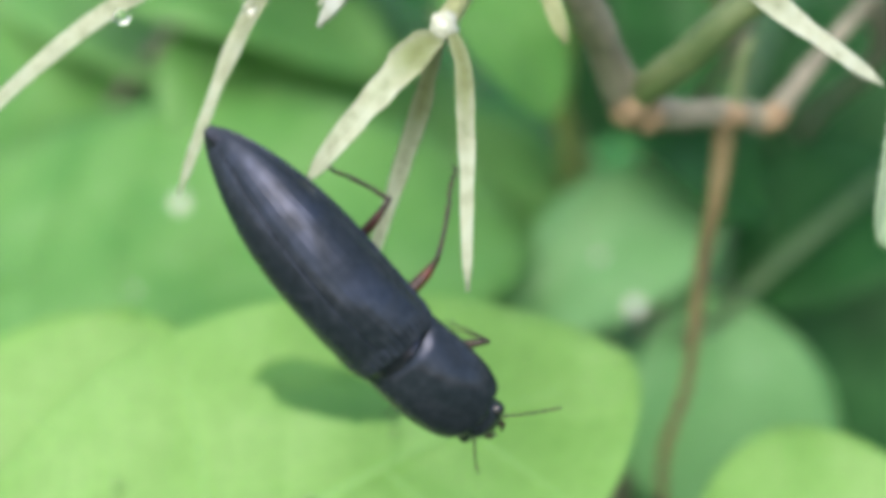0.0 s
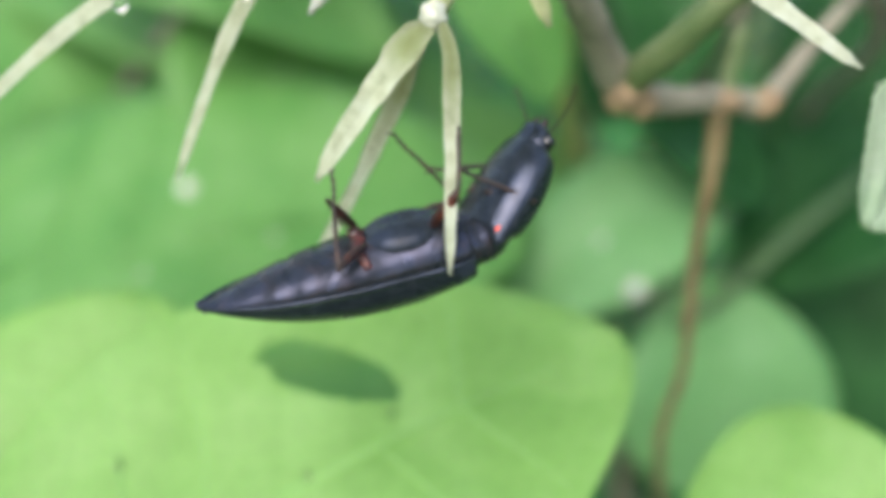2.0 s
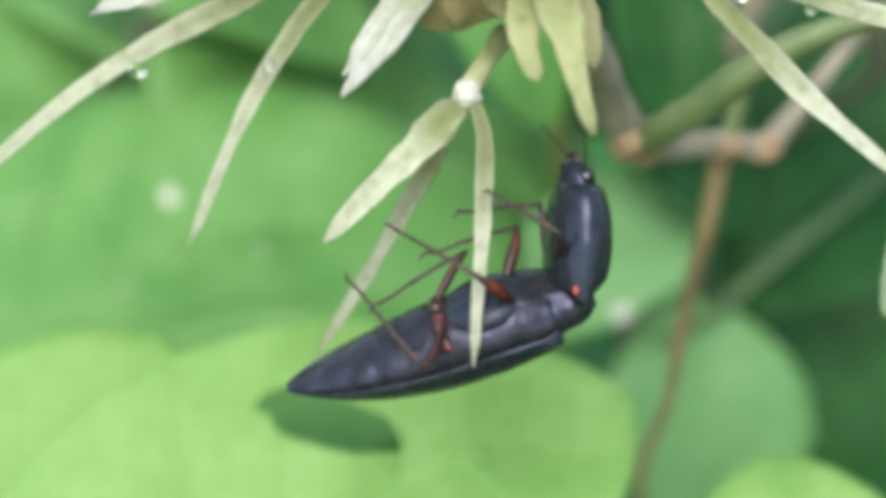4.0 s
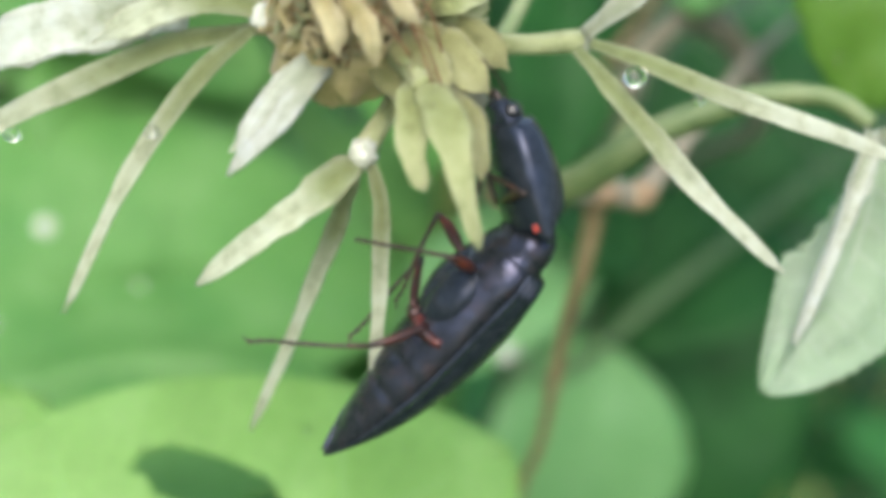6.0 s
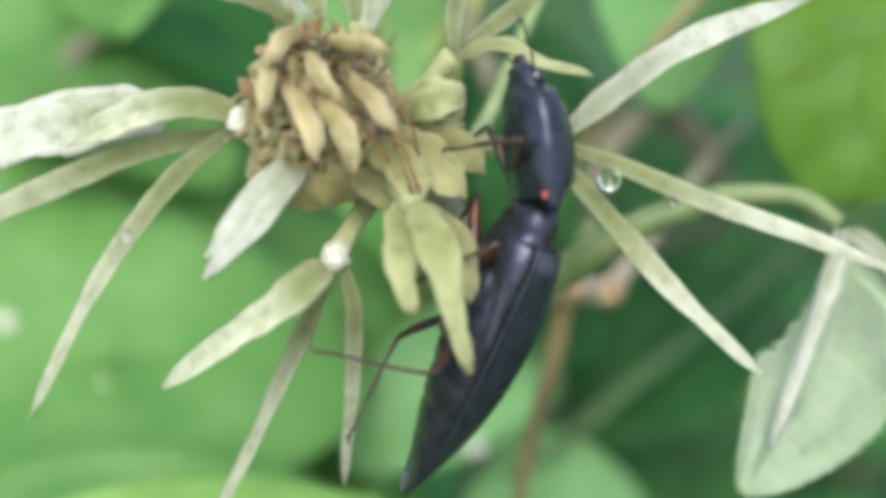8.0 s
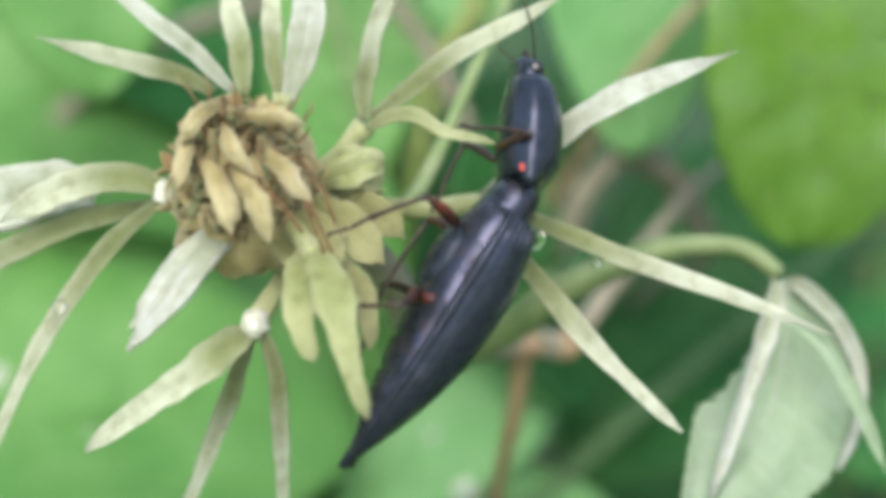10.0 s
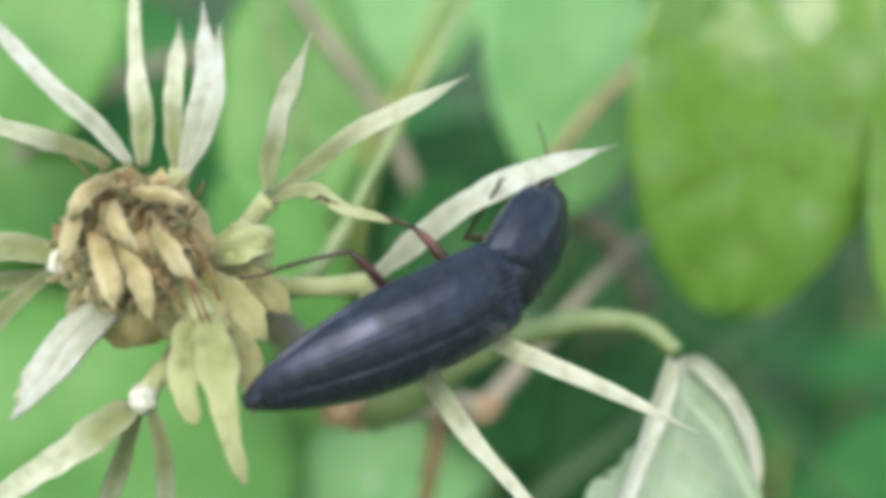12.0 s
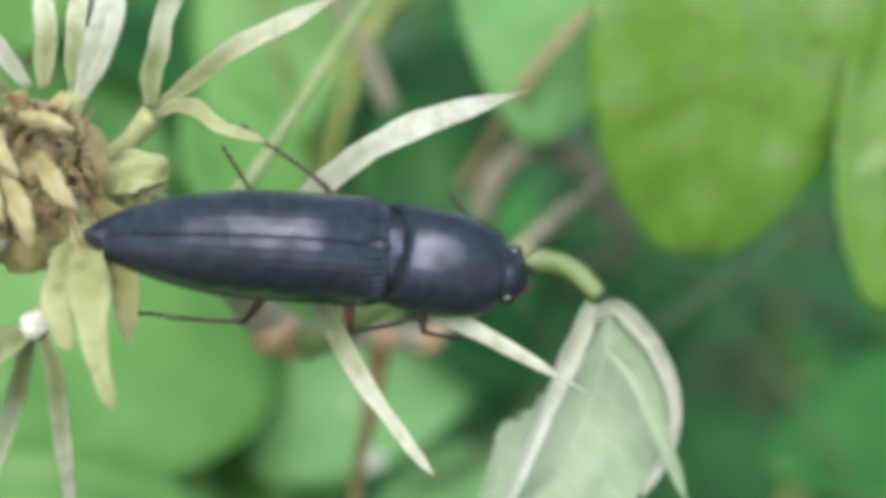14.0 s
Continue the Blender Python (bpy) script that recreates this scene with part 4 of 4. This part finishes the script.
def back_height(s):
    return (0.85 + 1.2 * math.sin(math.pi * min(1, s * 0.6 + 0.3)) ** 0.9) * (0.8 + 0.2 * min(1, s / 0.22)) * max(0.12, (1 - s ** 4.0))


def wing_case(sign):
    bm = bmesh.new()
    n, m = 84, 72
    top = []
    for i in range(n + 1):
        s = i / n
        hw, hh = half_width(s) * MM, back_height(s) * MM
        ring = []
        for j in range(m + 1):
            q = j / m
            th = math.pi / 2 * q
            y = hw * math.sin(th) ** 0.92 if j else 0.00002
            z = hh * math.cos(th) ** 0.85 if j < m else 0
            groove = -0.014 * MM * (max(0.0, math.cos(2 * math.pi * (q * 9 + 0.5))) ** 3) * (1 if s < 0.93 else 0) * (1 + 9 * math.exp(-((s - 0.04) / 0.03) ** 2))
            edge = 0.09 * MM * math.exp(-((1 - q) / 0.03) ** 2)
            seam = -0.025 * MM * math.exp(-(q / 0.02) ** 2)
            ny, nz = math.sin(th), math.cos(th)
            ring.append(Vector((-s * BODY * MM, sign * (y + ny * (groove + edge)), z + nz * (groove + seam))))
        under = [Vector((v.x, v.y * 0.96, v.z - 0.16 * MM)) for v in ring]
        top.append(ring + list(reversed(under)))
    if sign < 0:
        top = [list(reversed(r)) for r in top]
    loft(bm, top)
    bmesh.ops.recalc_face_normals(bm, faces=bm.faces)
    return bm


part("wing_case", wing_case(1), SHELL, beetle, "shiny black grooved wing case")
part("wing_case", wing_case(-1), SHELL, beetle, "shiny black grooved wing case")


def underside():
    bm = bmesh.new()
    rings = []
    n = 56
    for i in range(n + 1):
        s = i / n
        hw, hd = half_width(s) * 0.95 * MM, (1.6 - 0.4 * s) * max(0.1, 1 - s ** 3) * MM
        if s < 0.1:
            hd *= 0.75 + 2.5 * s
        seg = 0.0
        for c in (0.42, 0.54, 0.66, 0.78, 0.89):
            seg += 0.13 * math.exp(-((s - c) / 0.008) ** 2)
        ring = []
        for j in range(24):
            th = math.pi * 2 * j / 24
            y, z = math.cos(th), math.sin(th)
            mid = 0.06 * math.exp(-(y / 0.08) ** 2) if s < 0.4 else 0
            ring.append(Vector((-s * BODY * 0.985 * MM, hw * y, (hd * (1 - seg - mid) if z < 0 else 0.35 * MM) * z)))
        rings.append(ring)
    loft(bm, rings)
    bmesh.ops.recalc_face_normals(bm, faces=bm.faces)
    return bm


belly = part("abdomen", underside(), BELLY, beetle, "dull black segmented underside")
for sg in (1, -1):
    part("hip_plate", add_tube(bmesh.new(), [Vector((-4.4, sg * 0.2, -1.24)) * MM, Vector((-4.5, sg * 0.9, -1.1)) * MM, Vector((-4.3, sg * 1.7, -0.68)) * MM], [0.34 * MM, 0.28 * MM, 0.18 * MM], 9, 10), HIP_RED, belly, "red-brown hip plate")
def waist():
    """The middle ring of the body that shows when the fore body stretches away."""
    bm = bmesh.new()
    rings = []
    for x, hw, up, dn in ((-1.2, 1.5, 0.7, 1.0), (-0.6, 1.66, 0.95, 1.25), (0.0, 1.66, 1.05, 1.22), (0.35, 1.5, 1.0, 1.05), (0.5, 1.52, 1.0, 1.12), (0.95, 1.45, 0.92, 1.02), (1.3, 1.25, 0.8, 0.86), (1.7, 0.8, 0.5, 0.55)):
        ring = []
        for k in range(28):
            th = 2 * math.pi * k / 28
            y, z = math.cos(th), math.sin(th)
            dent = 0.9 if abs(abs(y) - 0.55) < 0.08 and z < 0 else 1.0
            ring.append(Vector((x, hw * math.copysign(abs(y) ** 0.8, y), (up if z > 0 else dn * dent) * z)) * MM)
        rings.append(ring)
    loft(bm, rings)
    bmesh.ops.recalc_face_normals(bm, faces=bm.faces)
    return bm


part("waist", waist(), BELLY, beetle, "glossy black plates between shield and wing cases")
tb = bmesh.new()
dome(tb, Vector((-2.5, 0, -1.0)) * MM, (1.9 * MM, 1.55 * MM, 0.78 * MM), 24, 14)
for v in tb.verts:
    v.co.z += 0.12 * MM * math.exp(-(v.co.y / (0.12 * MM)) ** 2)
part("breast_plate", tb, SHELL, belly, "smooth glossy black breast plate")
sb = bmesh.new()
dome(sb, Vector((-0.45, 0, 1.44)) * MM, (0.5 * MM, 0.3 * MM, 0.12 * MM), 12, 8)
part("scutellum", sb, SHELL, beetle)

# fore body, hinged at the waist
def pronotum():
    bm = bmesh.new()
    rings = []
    n, m = 34, 36
    for i in range(n + 1):
        s = i / n
        x = 0.2 + 4.3 * s
        q = max(0.0, s - 0.4) / 0.6
        hw = 1.98 * (1 - 0.06 * (1 - s / 0.4) ** 2 if s < 0.4 else 0.52 + 0.48 * math.sqrt(max(0.0, 1 - q ** 2.3)))
        hw *= 1 if s < 0.96 else 0.93
        up = 1.46 * math.sin(math.pi * (0.26 + 0.55 * s)) ** 0.7 * (0.7 + 0.3 * min(1, s / 0.14))
        dn = 1.08 * math.sin(math.pi * (0.30 + 0.48 * s)) ** 0.6
        if i == 0:
            hw, up, dn = hw * 0.9, up * 0.8, dn * 0.7
        ring = []
        for j in range(m):
            th = 2 * math.pi * j / m
            y, z = math.cos(th), math.sin(th)
            yy = hw * math.copysign(abs(y) ** 0.85, y)
            zz = (up if z > 0 else dn) * math.copysign(abs(z) ** 0.95, z)
            back = 0.55 * max(0.0, abs(y) - 0.86) / 0.14 * max(0.0, 1 - s * 5)
            furrow = -0.10 * math.exp(-(y / 0.06) ** 2) * (1 if z > 0 else 0) * max(0, 0.7 - s)
            rim = 0.06 * math.exp(-((abs(y) - 1) / 0.02) ** 2)
            ring.append(Vector((x - back, yy * (1 + rim), zz + furrow)) * MM)
        rings.append(ring)
    loft(bm, rings)
    bmesh.ops.recalc_face_normals(bm, faces=bm.faces)
    return bm


fore = part("pronotum", pronotum(), SHELL, beetle, "domed black neck shield with pointed hind corners")
hb = bmesh.new()
dome(hb, Vector((4.5, 0, 0.0)) * MM, (1.05 * MM, 1.12 * MM, 0.75 * MM), 20, 14)
for v in hb.verts:
    v.co.z += 0.10 * MM * noise.noise(v.co * 1500)
    if v.co.x > 5.15 * MM:
        v.co.z -= 0.15 * MM
part("head", hb, SHELL, fore, "small black head tucked into the shield")
for sg in (1, -1):
    eb = bmesh.new()
    dome(eb, Vector((4.8, sg * 0.92, 0.1)) * MM, (0.34 * MM, 0.3 * MM, 0.34 * MM), 14, 10)
    part("eye", eb, EYE, fore, "glossy round black eye")
    mb = bmesh.new()
    add_tube(mb, [Vector((5.3, sg * 0.42, -0.15)) * MM, Vector((5.65, sg * 0.38, -0.22)) * MM, Vector((5.8, sg * 0.1, -0.24)) * MM], [0.18 * MM, 0.13 * MM, 0.04 * MM], 7, 6)
    part("mandible", mb, LEG_DARK, fore)
    p0 = Vector((5.2, sg * 0.75, 0.05))
    line, wide = [], []
    for k in range(10):
        d = Vector((0.34 - 0.012 * k, sg * (0.36 - 0.02 * k), -0.10 - 0.012 * k)).normalized() * (0.25 if k else 0.36)
        line += [p0 * MM, (p0 * 0.35 + (p0 + d) * 0.65) * MM]
        wide += [0.03 * MM, 0.055 * MM]
        p0 = p0 + d
    ab = add_tube(bmesh.new(), line + [p0 * MM], wide + [0.03 * MM], 6, 40)
    part("antenna", ab, LEG_DARK, fore, "toothed dark brown feeler")
    cb = bmesh.new()
    dome(cb, Vector((0.4, sg * 1.74, -0.26)) * MM, (0.25 * MM, 0.14 * MM, 0.17 * MM), 12, 8)
    part("hind_corner", cb, RED_MARK, fore, "orange-red spot at the shield's hind corner")


def limb(bm, pts, radii, n=8):
    add_tube(bm, [Vector(p) * MM for p in pts], [r * MM for r in radii], 8, n)
    return bm


def leg(parent, at, reach, name, tone=None):
    """A thigh at its hip, along its own x, and a shin with its foot from the knee on. Returns both, and their lengths."""
    f, t, a = reach
    fem = part(name, limb(bmesh.new(), [(-0.15, 0, 0), (f * 0.3, 0, 0.05), (f * 0.65, 0, 0.08), (f, 0, 0)], [0.14, 0.26, 0.23, 0.11] if tone is LEG_RED else [0.13, 0.2, 0.18, 0.1]), tone or LEG_BROWN, parent, "slender red-brown leg with a dark shin")
    fem.matrix_basis = Matrix.Translation(Vector(at) * MM)
    pts, rad = [(-0.05, 0, 0), (t * 0.5, 0, 0.05), (t, 0, 0)], [0.11, 0.085, 0.10]
    for j in range(5):
        x = t + a * j / 5.0
        z = -0.10 * math.sin(j * 0.7)
        pts += [(x + a * 0.05, 0, z), (x + a * 0.15, 0, z)]
        rad += [0.055, 0.095]
    pts += [(t + a, 0, -0.12), (t + a + 0.22, 0, -0.32)]
    rad += [0.05, 0.02]
    shin = part("shin", limb(bmesh.new(), pts, rad, 44), LEG_DARK, fem, "thin dark shin ending in a jointed foot")
    shin.matrix_basis = Matrix.Translation((f * MM, 0, 0))
    return fem, shin, f * MM, (t + a) * MM


LEGS = {}
for sg, side in ((1, "left"), (-1, "right")):
    LEGS["fore", side] = leg(beetle, (1.6, sg * 0.7, -1.0), (2.0, 1.9, 1.5), "leg", LEG_DARK)
    LEGS["mid", side] = leg(beetle, (-1.4, sg * 0.75, -1.35), (2.3, 2.3, 1.8), "leg", LEG_RED)
    LEGS["hind", side] = leg(beetle, (-4.3, sg * 0.9, -1.3), (2.4, 2.6, 2.0), "leg")
# seconds, tail and waist (mm), roll, then how far the fore body is bent down, sideways and stretched forward
BEETLE_ROWS = [
    (0, (-9.27, 5.69, -1.63), (-2.23, -3.27, -1.03), 22, 10, 3, -0.35),
    (0.3, (-9.04, 5.37, -3.09), (-2.27, -3.27, -0.21), 25, 10, -9, -0.45),
    (0.4, (-10.00, 4.46, 0.13), (-2.30, -3.83, 1.43), 37, 43, -4, -0.23),
    (0.5, (-10.15, 2.56, -0.11), (-0.13, -2.80, 0.74), 71, 67, -33, 0.58),
    (0.7, (-9.82, 1.11, 1.29), (1.31, -1.26, 0.54), 85, 79, -41, 0.14),
    (1, (-10.18, 0.37, 0.06), (1.10, -0.76, 1.16), 96, 75, -47, 0.44),
    (1.5, (-9.55, -1.52, 2.33), (1.72, 0.01, 1.56), 97, 88, -55, 0.15),
    (2, (-10.05, -2.05, -0.51), (1.05, 0.23, 0.68), 118, 39, -23, 0.54),
    (2.5, (-9.87, -2.22, -0.29), (1.21, 0.51, -0.23), 125, 44, -26, 0.79),
    (5, (-4.41, -2.95, 2.63), (4.84, 3.03, -0.32), 117, 68, -35, 0.79),
    (5.5, (-1.09, -3.39, 2.44), (5.32, 5.52, -0.69), 111, 35, -21, 0.69),
    (6, (-1.06, -1.79, 1.38), (6.21, 6.61, -1.31), 110, 54, -24, 1.13),
    (6.5, (0.50, -0.81, 1.38), (7.39, 7.99, -0.97), 106, 61, -25, 1.10),
    (7, (1.04, -0.42, 1.65), (7.48, 8.56, -1.24), 104, 58, -25, 1.14),
    (7.5, (2.66, 0.03, 1.18), (7.23, 10.21, -1.23), 97, 32, -16, 1.20),
    (8, (3.06, 0.99, 0.57), (7.26, 11.31, -1.98), 98, 28, -14, 1.34),
    (8.5, (3.57, 2.22, -0.26), (7.51, 12.81, -1.83), 98, 34, -8, 1.37),
    (11, (2.85, 7.01, -2.79), (10.98, 15.00, -3.04), 73, 24, -8, 0.90),
    (11.5, (3.49, 7.55, -3.25), (12.10, 15.02, -3.51), 60, 32, 8, 0.39),
    (12, (4.03, 10.48, -4.76), (14.18, 15.14, -2.55), 28, 24, 19, -0.10),
    (12.5, (3.12, 12.53, -5.00), (13.92, 14.61, -2.01), 11, 21, 6, 0.07),
    (13, (1.81, 13.74, -3.75), (13.10, 15.23, -3.16), -2, 4, 1, 0.03),
    (13.5, (3.89, 15.23, -5.08), (14.71, 14.31, -1.68), -10, 21, -14, 0.12),
    (14, (2.43, 14.11, -3.27), (13.82, 13.98, -3.53), -10, -1, -8, 0.05),
]


def lie(tail, waist, roll):
    """The beetle's pose in the working frame from where its tail and waist are (mm); roll turns its back from the viewer, about its length."""
    a, b = V(*tail), V(*waist)
    x = (b - a).normalized()
    mid = (a + b) / 2
    n0 = Vector((0, -1, 0))
    n0 = (n0 - x * n0.dot(x)).normalized()
    s = x.cross(n0)
    z = n0 * math.cos(radians(roll)) + s * math.sin(radians(roll))
    y = z.cross(x)
    m = Matrix((x, y, z)).transposed().to_4x4()
    m.translation = mid + x * BODY * MM / 2
    return m


# where each foot holds: seconds, then u, v, w in mm
FEET = {
    ('fore', 'left'): [(0, (0.0, -2.6, 2.5)), (1, (1.1, 3.1, -0.5)), (2, (0.9, 3.1, -1.0)), (5, (0.1, 7.6, -1.5)), (6, (4.1, 10.1, -1.5)), (7, (4.9, 10.6, -1.5)), (7.5, (2.6, 12.4, -2.5)), (8.5, (5.1, 16.7, -2.5)), (11, (10.3, 18.9, -2.0)), (12, (14.3, 19.5, -2.0)), (12.5, (14.2, 17.8, -1.5)), (13, (14.4, 18.5, -1.0)), (14, (16.7, 16.4, 0.0))],
    ('mid', 'left'): [(0, (1.1, 5.2, 2.0)), (0.5, (1.1, 4.4, 1.0)), (1, (1.1, 4.5, -0.5)), (2, (1.0, 6.1, -1.0)), (5, (-4.9, 4.2, -1.5)), (6, (-0.1, 7.2, -1.5)), (7, (3.6, 8.7, -2.0)), (7.5, (2.4, 9.1, -2.5)), (8.5, (2.2, 9.6, -3.0)), (11, (3.3, 16.4, -2.0)), (12, (6.7, 18.6, -2.0)), (12.5, (6.6, 18.5, -2.0)), (13, (6.4, 18.6, -2.0)), (13.5, (7.2, 19.2, -1.5)), (14, (7.5, 19.2, -1.0))],
    ('hind', 'left'): [(0, (-5.1, 4.5, 2.0)), (0.5, (-4.6, 3.5, 1.0)), (1, (-4.6, 3.8, -0.5)), (2, (-4.3, 3.3, -1.0)), (5, (-4.9, 2.2, -1.5)), (6, (-4.4, 3.3, -1.5)), (7, (-1.6, 6.4, -2.0)), (7.5, (-1.4, 6.4, -2.0)), (8.5, (-0.3, 7.5, -2.0)), (11, (2.5, 13.5, -2.0)), (12, (3.7, 15.2, -2.0)), (12.5, (2.6, 15.5, -2.0)), (13, (5.5, 16.0, -2.0)), (14, (7.2, 17.8, -1.0))],
    ('fore', 'right'): [(0, (-2.8, -6.5, 2.5)), (1, (-1.2, 2.7, 2.0)), (2, (-0.3, 3.3, 1.5)), (5, (-0.4, 6.1, 1.0)), (6, (4.8, 7.6, 1.0)), (7.5, (4.7, 12.1, 1.0)), (8.5, (2.9, 14.8, 0.0)), (11, (9.9, 14.9, -1.0)), (12, (16.6, 14.8, 0.0)), (13, (16.1, 13.1, 0.0)), (13.5, (17.5, 11.6, 0.0)), (14, (17.8, 10.3, -0.5))],
    ('mid', 'right'): [(0, (-5.0, -4.2, 5.0)), (1, (-1.2, 2.9, 2.0)), (2, (-1.8, 4.9, 1.5)), (5, (-1.5, 2.9, 1.5)), (6, (1.8, 4.4, 1.5)), (7.5, (3.9, 8.7, 1.5)), (8.5, (3.9, 10.9, 1.0)), (11, (5.8, 11.7, 0.0)), (12, (11.2, 11.8, 0.0)), (12.5, (10.2, 11.4, 0.0)), (13, (14.0, 12.0, 0.0)), (13.5, (13.2, 7.5, 0.0)), (14, (16.0, 11.2, 0.0))],
    ('hind', 'right'): [(0, (-7.9, -0.5, 5.0)), (1, (-4.1, 1.9, 2.0)), (2, (-3.8, 1.0, 1.5)), (5, (-3.4, 1.1, 1.0)), (6, (-0.2, 3.1, 0.5)), (7, (-0.3, 3.6, 0.5)), (7.5, (-0.0, 3.3, 0.5)), (8.5, (1.4, 3.3, 0.0)), (11, (5.0, 11.0, -1.0)), (12, (5.1, 10.1, -1.5)), (12.5, (4.3, 10.2, -1.5)), (13, (4.1, 11.2, -1.5)), (13.5, (6.7, 11.9, -1.5)), (14, (3.8, 11.0, -1.5))],
}


# which way the knees point
POLES = {"fore": (0.5, 0.8, -0.6), "mid": (0.4, 0.9, -0.4), "hind": (-0.6, 0.8, -0.4)}


def neck(bend, yaw, reach):
    """The fore body's pose on the hind body."""
    return pose(reach * MM, 0, 0, 0, bend, 0) @ pose(0, 0, 0, 0, 0, yaw)


def along(a, b, up):
    """The pose at a whose x points to b and whose z leans to up."""
    x = (b - a).normalized()
    z = (up - x * up.dot(x)).normalized()
    m = Matrix((x, z.cross(x), z)).transposed().to_4x4()
    m.translation = a
    return m


def between(rows, t):
    """A value of rows (seconds, vector) at t, in straight steps."""
    for (t0, a), (t1, b) in zip(rows, rows[1:]):
        if t0 <= t <= t1:
            k = (t - t0) / (t1 - t0)
            k = k * k * (3 - 2 * k)
            return Vector(a) * (1 - k) + Vector(b) * k
    return Vector(rows[-1][1])


# how the beetle's weight pulls the florets: seconds, shift in mm
SWAY = {
    "low": [(0, (0.15, -0.85, 0)), (1, (0.05, -0.95, 0)), (1.5, (0.1, -0.65, 0)), (2, (0.15, -0.95, 0)), (2.5, (0.15, -0.9, 0)), (5, (0.15, -0.55, 0)), (5.5, (0.3, -0.3, 0)), (6, (0.35, 0, 0)), (7.5, (0.25, 0, 0)), (8.5, (0.15, 0, 0)), (11, (-0.1, -0.05, 0)), (12.5, (0, -0.25, 0)), (14, (-0.05, -0.2, 0))],
    "tongue": [(0, (0, 0.1, 0)), (2.5, (0, 0.2, 0)), (5, (-0.1, 0, 0)), (5.5, (-0.15, -0.1, 0)), (6, (-0.25, -0.7, 0)), (6.5, (0, -0.8, 0)), (7, (0.2, -1.25, 0)), (7.5, (0.05, -1.15, 0)), (8, (0.15, -1.3, 0)), (8.5, (-0.1, -1.0, 0)), (11, (-0.4, -0.25, 0)), (11.5, (-0.3, 0, 0)), (12, (-0.1, -0.1, 0)), (14, (-0.2, 0.1, 0))],
    "right": [(0, (0.1, 0.1, 0)), (11.5, (0.05, 0.2, 0)), (12, (-0.3, -0.05, 0)), (12.5, (-0.3, -0.05, 0)), (13, (-0.3, 0.1, 0)), (13.5, (0.0, -1.45, 0)), (14, (-0.1, -0.4, 0))],
    "upper_right": [(0, (0, 0, 0)), (8.5, (0, 0, 0)), (11, (-0.7, -0.2, 0)), (11.5, (-0.3, -0.1, 0)), (12, (0, 0, 0)), (13, (0, 0, 0)), (13.5, (-0.5, 0.4, 0)), (14, (-0.65, 0.5, 0))],
}
# how the twig and its stem shift behind the bending head
TWIG_SHIFT = [(0, (0, 0, 0)), (2.6, (0, -0.1, 0)), (5, (-1.0, 1.1, 0)), (6.5, (-1.2, 1.3, 0)), (8.5, (-1.4, 1.2, 0)), (11, (-1.6, 0.9, 0)), (14, (-1.7, 0.9, 0))]
# how the low floret's three straps swing about the knot: seconds, to and from the viewer, sideways (degrees)
SWING = [
    [(0, 0, -6), (0.5, 0, -10), (1, 0, -10), (2, 0, -12), (2.6, 0, -12), (5, 0, -1), (6.5, 0, 0), (11, 0, 3), (14, 0, 3)],
    [(0, 0, 0), (1, 0, 3), (1.5, 0, 5), (2, 0, 9), (2.6, 0, 9), (5, 0, 6), (5.5, 0, 2), (6, 0, -2), (6.5, 0, 0), (14, 0, 0)],
    [(0, 0, 0), (1, 0, -1), (1.5, 0, 3), (2, 0, 1), (5, 0, 3), (6, 18, -1), (6.5, 26, -1), (7, 37, 0), (8.5, 37, -5), (14, 37, -4)],
]


def motions():
    walk(beetle, [(r[0], BASE @ lie(r[1], r[2], r[3])) for r in BEETLE_ROWS])
    walk(fore, [(r[0], neck(*r[4:])) for r in BEETLE_ROWS])
    for name, rows in SWAY.items():
        root = FL[name].matrix_basis.copy()
        walk(FL[name], [(t, root @ Matrix.Translation(V(*d))) for t, d in rows])
    for swaying in (twig, stem):
        walk(swaying, [(t, Matrix.Translation(V(*d))) for t, d in TWIG_SHIFT])
    knot = Matrix.Translation(V(-1.8, -2.6, -1.8))
    for petal, rows in zip([c for c in FL["low"].children if c.name.startswith("petal")], SWING):
        walk(petal, [(t, knot @ pose(0, 0, 0, a, b, 0) @ knot.inverted()) for t, a, b in rows])
    tails = [(r[0], r[1]) for r in BEETLE_ROWS]
    waists = [(r[0], r[2]) for r in BEETLE_ROWS]
    rolls = [(r[0], (r[3], 0, 0)) for r in BEETLE_ROWS]
    necks = [(r[0], r[4:]) for r in BEETLE_ROWS]
    for key, (thigh, shin, long1, long2) in LEGS.items():
        hip = thigh.matrix_basis.translation.copy()
        sg = 1 if key[1] == "left" else -1
        pole = Vector(POLES[key[0]]) * Vector((1, sg, 1))
        rows, bends = [], []
        for i in range(57):
            t = i * 0.25
            body = lie(between(tails, t), between(waists, t), between(rolls, t)[0])
            at = hip
            if key[0] == "fore":
                at = neck(*between(necks, t)) @ hip
            way = body.inverted() @ V(*between(FEET[key], t)) - at
            far = min(max(way.length, (long2 - long1) * 1.25), (long1 + long2) * 0.97)
            way.normalize()
            up = (pole - way * pole.dot(way)).normalized()
            run = (long1 ** 2 - long2 ** 2 + far ** 2) / (2 * far)
            knee = at + way * run + up * math.sqrt(max(0.0, long1 ** 2 - run ** 2))
            m1, m2 = along(at, knee, up), along(knee, at + way * far, up)
            rows.append((t, m1))
            bends.append((t, m1.inverted() @ m2))
        walk(thigh, rows)
        walk(shin, bends)


motions()
